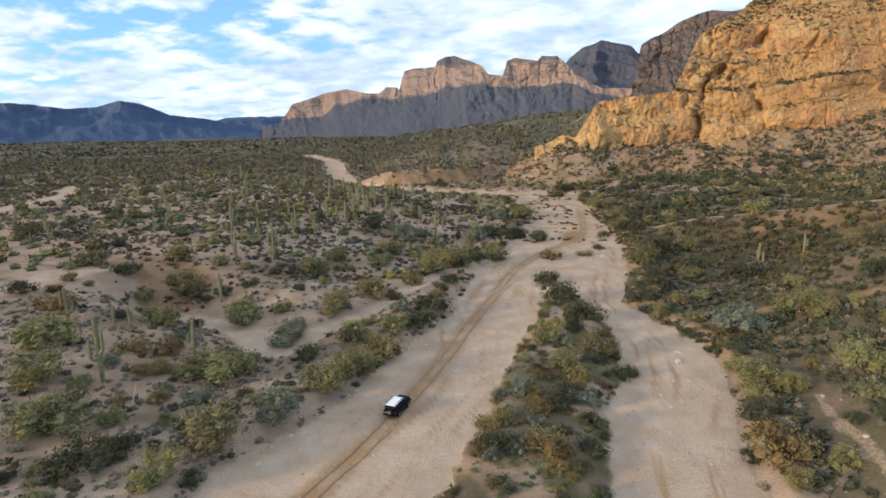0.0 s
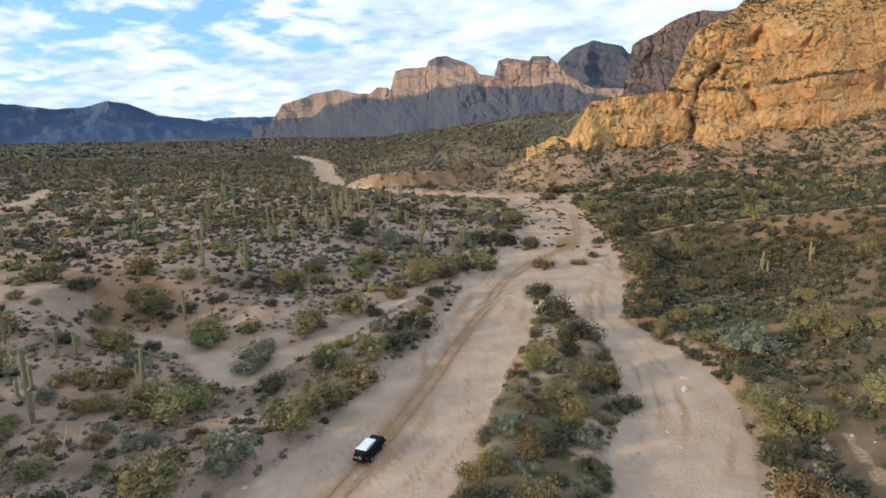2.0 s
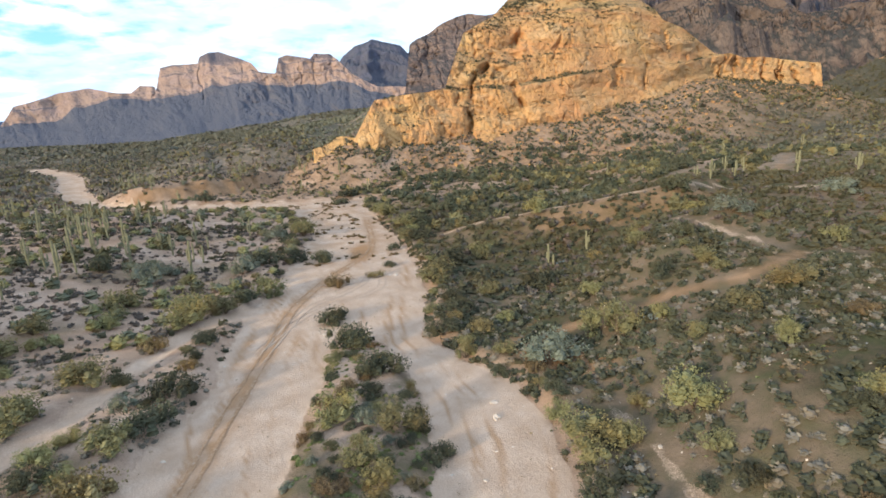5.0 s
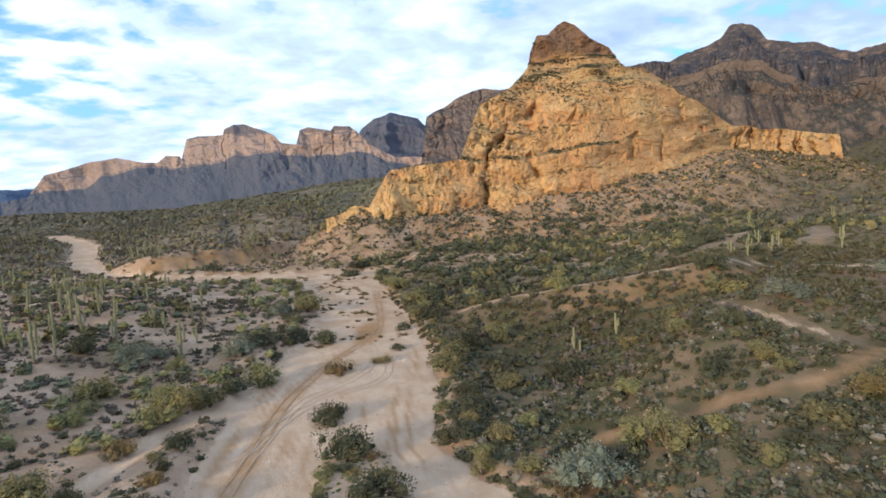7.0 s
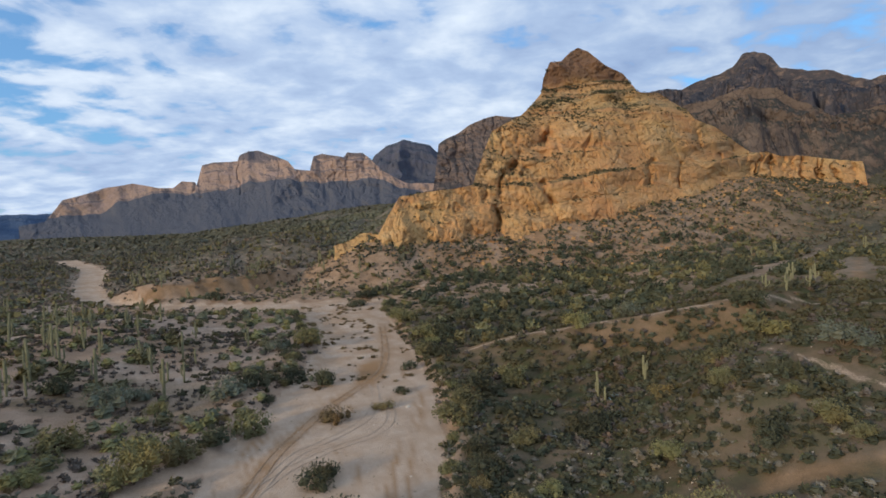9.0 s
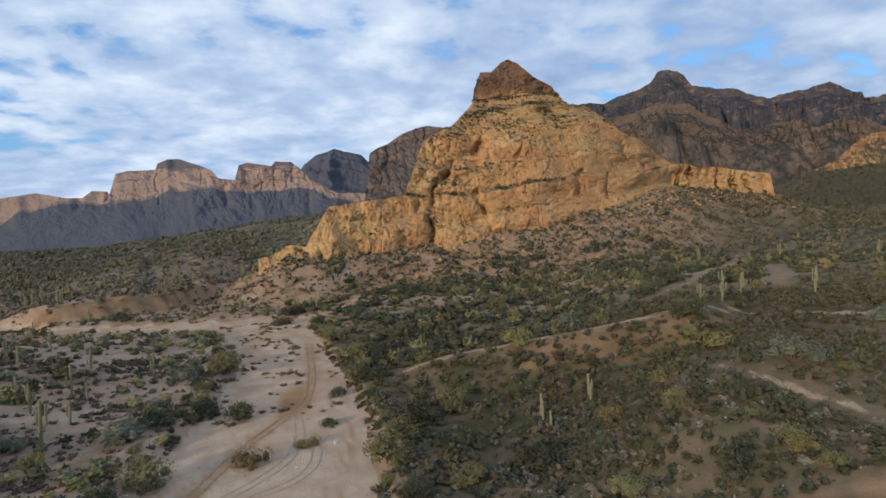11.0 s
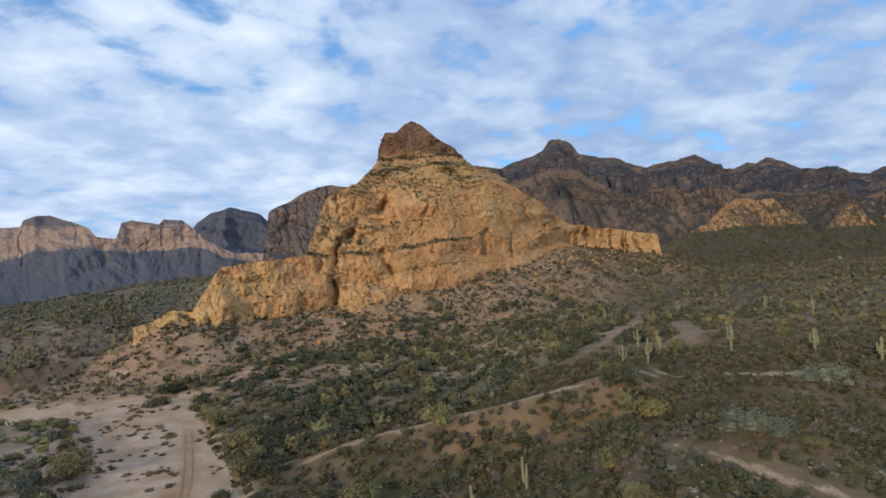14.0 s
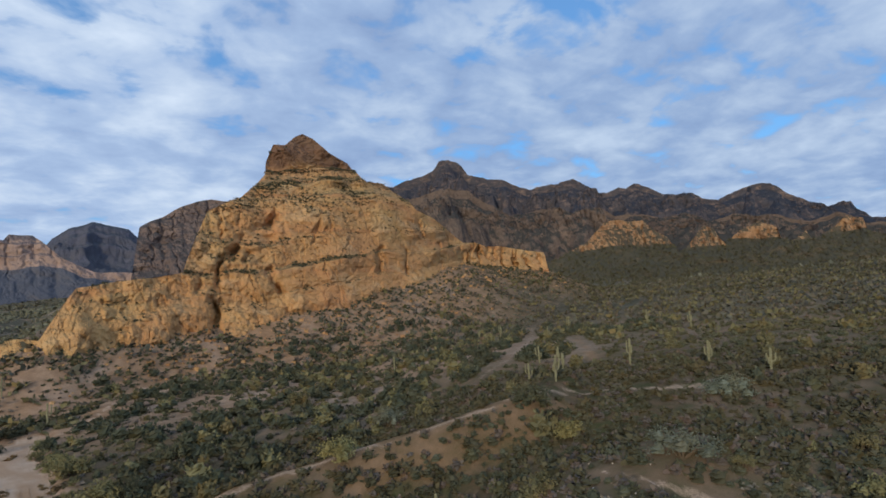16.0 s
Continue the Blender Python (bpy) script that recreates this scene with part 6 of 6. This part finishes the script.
def build_pebbles():
    """Pale stones strewn over the slopes beside the wash."""
    rng = np.random.default_rng(67)
    x, y = free_spots(3000, 20, 120, 0.1, rng, -1.5, 0.4, 0.3)
    n = len(x)
    size = rng.uniform(0.08, 0.26, n)
    tent = np.array([(-0.5, -0.4, -0.2), (0.5, -0.4, -0.2), (0.5, 0.4, -0.2), (-0.5, 0.4, -0.2), (-0.3, -0.2, 0.35), (0.3, -0.25, 0.3), (0.25, 0.25, 0.38), (-0.3, 0.2, 0.3)])
    quads = np.array([(4, 5, 6, 7), (0, 1, 5, 4), (1, 2, 6, 5), (2, 3, 7, 6), (3, 0, 4, 7)])
    shape = tent[None] * rng.uniform(0.7, 1.3, (n, 8, 3)) * size[:, None, None]
    verts = shape + np.stack([x, y, ground_z(x, y)], -1)[:, None]
    faces = quads[None] + (np.arange(n) * 8)[:, None, None]
    tagged(new("pebbles", mesh_from("pebbles", verts.reshape(-1, 3), faces.reshape(-1, 4), MAT_STONE)), "pale pebbles strewn over the desert soil", "stones", "", "stuff")


build_pebbles()


def build_scree():
    """Fallen blocks on the slopes below the cliffs."""
    rng = np.random.default_rng(61)
    n = 1500
    t, far = rng.random(n), np.abs(rng.normal(0, 26, n))
    foot = np.array(FOOT[1:14], float)
    k = np.linspace(0, 1, len(foot))
    x, y = np.interp(t, k, foot[:, 0]) + rng.normal(0, 8, n), np.interp(t, k, foot[:, 1]) - far
    size = rng.uniform(0.4, 1.0, n) * np.where(rng.random(n) < 0.12, 2.6, 1.0)
    box = np.array([(a, b, c) for c in (-0.5, 0.5) for b in (-0.5, 0.5) for a in (-0.5, 0.5)], float)
    quads = np.array([(0, 2, 3, 1), (4, 5, 7, 6), (0, 1, 5, 4), (2, 6, 7, 3), (0, 4, 6, 2), (1, 3, 7, 5)])
    shape = box[None] * rng.uniform(0.6, 1.2, (n, 8, 3)) * size[:, None, None]
    ang = rng.uniform(0, 6.28, n)
    c, s = np.cos(ang)[:, None], np.sin(ang)[:, None]
    z = ground_z(x, y)
    verts = np.stack([x[:, None] + c * shape[..., 0] - s * shape[..., 1], y[:, None] + s * shape[..., 0] + c * shape[..., 1], z[:, None] + shape[..., 2] * 0.8 + 0.2 * size[:, None]], -1)
    faces = quads[None] + (np.arange(n) * 8)[:, None, None]
    tagged(new("scree_blocks", mesh_from("scree_blocks", verts.reshape(-1, 3), faces.reshape(-1, 4), MAT_ROCK)), "fallen ochre rock blocks on the scree", "rocks", "", "stuff")


build_scree()


# ---- off-road car ----
MAT_PAINT = plain_material("black_car_paint", (0.012, 0.014, 0.022), 0.25, 0.0, 0.2, 2.0)
MAT_ROOF = plain_material("white_roof_paint", (0.80, 0.80, 0.80), 0.35, 0.0, 0.05, 2.0)
MAT_GLASS = plain_material("dark_car_glass", (0.02, 0.025, 0.03), 0.08, 0.0, 0.1, 2.0)
MAT_RUBBER = plain_material("black_rubber", (0.02, 0.02, 0.02), 0.85, 0.0, 0.2, 6.0)
MAT_RIM = plain_material("grey_alloy", (0.35, 0.35, 0.36), 0.35, 0.8, 0.1, 4.0)
MAT_LAMP = plain_material("red_lamp_lens", (0.30, 0.015, 0.01), 0.3, 0.0, 0.1, 4.0)
MAT_PLATE = plain_material("pale_plate", (0.6, 0.6, 0.6), 0.5, 0.0, 0.1, 4.0)


def box_mesh(name, size, at, mat, bevel=0.05, taper=(1, 1), shift=0.0):
    """A bevelled box; taper narrows its top in x and y, shift moves the top along y."""
    bm = bmesh.new()
    bmesh.ops.create_cube(bm, size=1)
    for v in bm.verts:
        top = v.co.z > 0
        v.co.x *= size[0] * (taper[0] if top else 1)
        v.co.y = v.co.y * size[1] * (taper[1] if top else 1) + (shift if top else 0)
        v.co.z *= size[2]
        v.co += Vector(at)
    bmesh.ops.bevel(bm, geom=bm.edges[:], offset=bevel, segments=2, affect="EDGES")
    me = bpy.data.meshes.new(name)
    bm.to_mesh(me)
    bm.free()
    me.materials.append(mat)
    return me


def wheel_mesh(name, radius, width, mat, hollow=0.0):
    bm = bmesh.new()
    bmesh.ops.create_cone(bm, cap_ends=True, segments=20, radius1=radius, radius2=radius, depth=width)
    bmesh.ops.rotate(bm, verts=bm.verts, matrix=Matrix.Rotation(radians(90), 3, "Y"))
    bmesh.ops.bevel(bm, geom=[e for e in bm.edges if e.calc_face_angle(0) > 1], offset=0.04 if hollow else 0.02, segments=2, affect="EDGES")
    me = bpy.data.meshes.new(name)
    bm.to_mesh(me)
    bm.free()
    me.materials.append(mat)
    return me


def build_car(x, y, heading):
    car = thing("car", "black off-road car with a white roof standing in sand ruts", "car")
    car.matrix_basis = Matrix.LocRotScale((x, y, float(ground_z(x, y)) - 0.04), Euler((0, 0, heading)), None)
    body = part("body", box_mesh("car_body", (1.86, 4.5, 0.72), (0, 0, 0.86), MAT_PAINT, 0.12, (0.96, 0.97)), car)
    cabin = part("cabin", box_mesh("car_cabin", (1.70, 2.75, 0.62), (0, -0.70, 1.48), MAT_PAINT, 0.08, (0.86, 0.88), -0.12), car)
    part("roof", box_mesh("car_roof", (1.46, 2.42, 0.10), (0, -0.82, 1.81), MAT_ROOF, 0.04), car, "white painted roof")
    part("bonnet", box_mesh("car_bonnet", (1.50, 1.30, 0.10), (0, 1.42, 1.24), MAT_PAINT, 0.04), car)
    part("windscreen", box_mesh("windscreen", (1.42, 0.06, 0.50), (0, 0.56, 1.50), MAT_GLASS, 0.015, (0.9, 1), -0.26), cabin)
    part("rear_window", box_mesh("rear_window", (1.30, 0.05, 0.36), (0, -2.07, 1.55), MAT_GLASS, 0.015, (0.94, 1), 0.04), cabin)
    for side in (-1, 1):
        for mid, long in ((0.05, 0.85), (-0.85, 0.80), (-1.62, 0.55)):
            part("side_window", box_mesh("side_window", (0.05, long, 0.36), (side * 0.80, mid, 1.52), MAT_GLASS, 0.015), cabin)
        part("tail_lamp", box_mesh("tail_lamp", (0.16, 0.06, 0.26), (side * 0.80, -2.25, 1.02), MAT_LAMP, 0.015), body, "red tail lamp")
        part("headlight", box_mesh("headlight", (0.26, 0.06, 0.18), (side * 0.68, 2.22, 1.02), MAT_PLATE, 0.015), body)
        part("mirror", box_mesh("mirror", (0.22, 0.12, 0.16), (side * 1.02, 0.48, 1.30), MAT_PAINT, 0.03), body)
        part("side_step", box_mesh("side_step", (0.16, 1.9, 0.08), (side * 0.94, -0.05, 0.48), MAT_RUBBER, 0.02), body)
    part("bumper", box_mesh("rear_bumper", (1.84, 0.22, 0.24), (0, -2.32, 0.62), MAT_RUBBER, 0.05), body)
    part("bumper", box_mesh("front_bumper", (1.84, 0.24, 0.26), (0, 2.32, 0.62), MAT_RUBBER, 0.05), body)
    part("number_plate", box_mesh("number_plate", (0.34, 0.02, 0.17), (-0.45, -2.29, 0.92), MAT_PLATE, 0.005), body)
    for rail in (-0.66, 0.66):
        part("roof_rail", box_mesh("roof_rail", (0.06, 2.2, 0.06), (rail, -0.82, 1.89), MAT_RUBBER, 0.02), car)
    tyre, rim = wheel_mesh("tyre", 0.41, 0.28, MAT_RUBBER, 1.0), wheel_mesh("rim", 0.25, 0.30, MAT_RIM)
    spots = [(-0.84, 1.38, 0.41, 0), (0.84, 1.38, 0.41, 0), (-0.84, -1.32, 0.41, 0), (0.84, -1.32, 0.41, 0), (0.12, -2.42, 1.12, 90)]
    for n, (wx, wy, wz, turn) in enumerate(spots):
        w = part("wheel" if n < 4 else "spare_wheel", tyre, car)
        w.matrix_basis = pose(wx, wy, wz, 0, 0, turn)
        part("rim", rim, w, "grey alloy rim")


build_car(-6.4, 66.6, radians(-22))


# ---- small plants that stand out ----
def build_prickly_pear(x, y, width, seed):
    rng = np.random.default_rng(seed)
    ob = thing("prickly_pear", "blue-grey prickly pear cactus clump", "cactus", "prickly pears")
    ob.matrix_basis = pose(x, y, float(ground_z(x, y)))
    for k in range(26):
        bm = bmesh.new()
        bmesh.ops.create_uvsphere(bm, u_segments=10, v_segments=6, radius=0.5)
        size = rng.uniform(0.28, 0.42)
        for v in bm.verts:
            v.co = Vector((v.co.x * size, v.co.y * size * 0.22, v.co.z * size * 1.25))
        me = bpy.data.meshes.new("pad")
        bm.to_mesh(me)
        bm.free()
        me.materials.append(MAT_PEAR)
        pad = part("pad", me, ob)
        ang, rr = rng.uniform(0, 6.28), width * 0.5 * math.sqrt(rng.random())
        pad.matrix_basis = Matrix.LocRotScale((rr * math.cos(ang), rr * math.sin(ang), size * 0.5 + rng.uniform(0, 0.45) * (1 - rr / width)), Euler((rng.uniform(-0.5, 0.5), rng.uniform(-0.4, 0.4), rng.uniform(0, 3.14))), None)


MAT_PEAR = plain_material("prickly_pear_skin", (0.17, 0.20, 0.19), 0.7, 0.0, 0.25, 3.0)
build_prickly_pear(66.0, 85.4, 3.0, 1)
build_prickly_pear(82.9, 134.5, 4.0, 2)


def build_snag(x, y):
    ob = thing("dead_snag", "bleached dead tree stump with bare forked limbs", "dead tree")
    ob.matrix_basis = pose(x, y, float(ground_z(x, y)))
    part("trunk", mesh_from("snag_trunk", *limb((0, 0, -0.2), (0.2, 0.1, 1.6), 0.16, 0.10, 8, 0.1, 5), MAT_DEAD, True), ob)
    for a, b, r in (((0.2, 0.1, 1.5), (0.9, 0.3, 3.0), 0.09), ((0.2, 0.1, 1.4), (-0.6, -0.1, 2.7), 0.08), ((0.5, 0.2, 2.2), (0.4, 0.6, 3.3), 0.05)):
        part("bare_limb", mesh_from("snag_limb", *limb(a, b, r, 0.02, 7, 0.15, 5), MAT_DEAD, True), ob)


MAT_DEAD = plain_material("bleached_wood", (0.42, 0.37, 0.31), 0.9, 0.0, 0.3, 4.0)
build_snag(-40.1, 65.0)
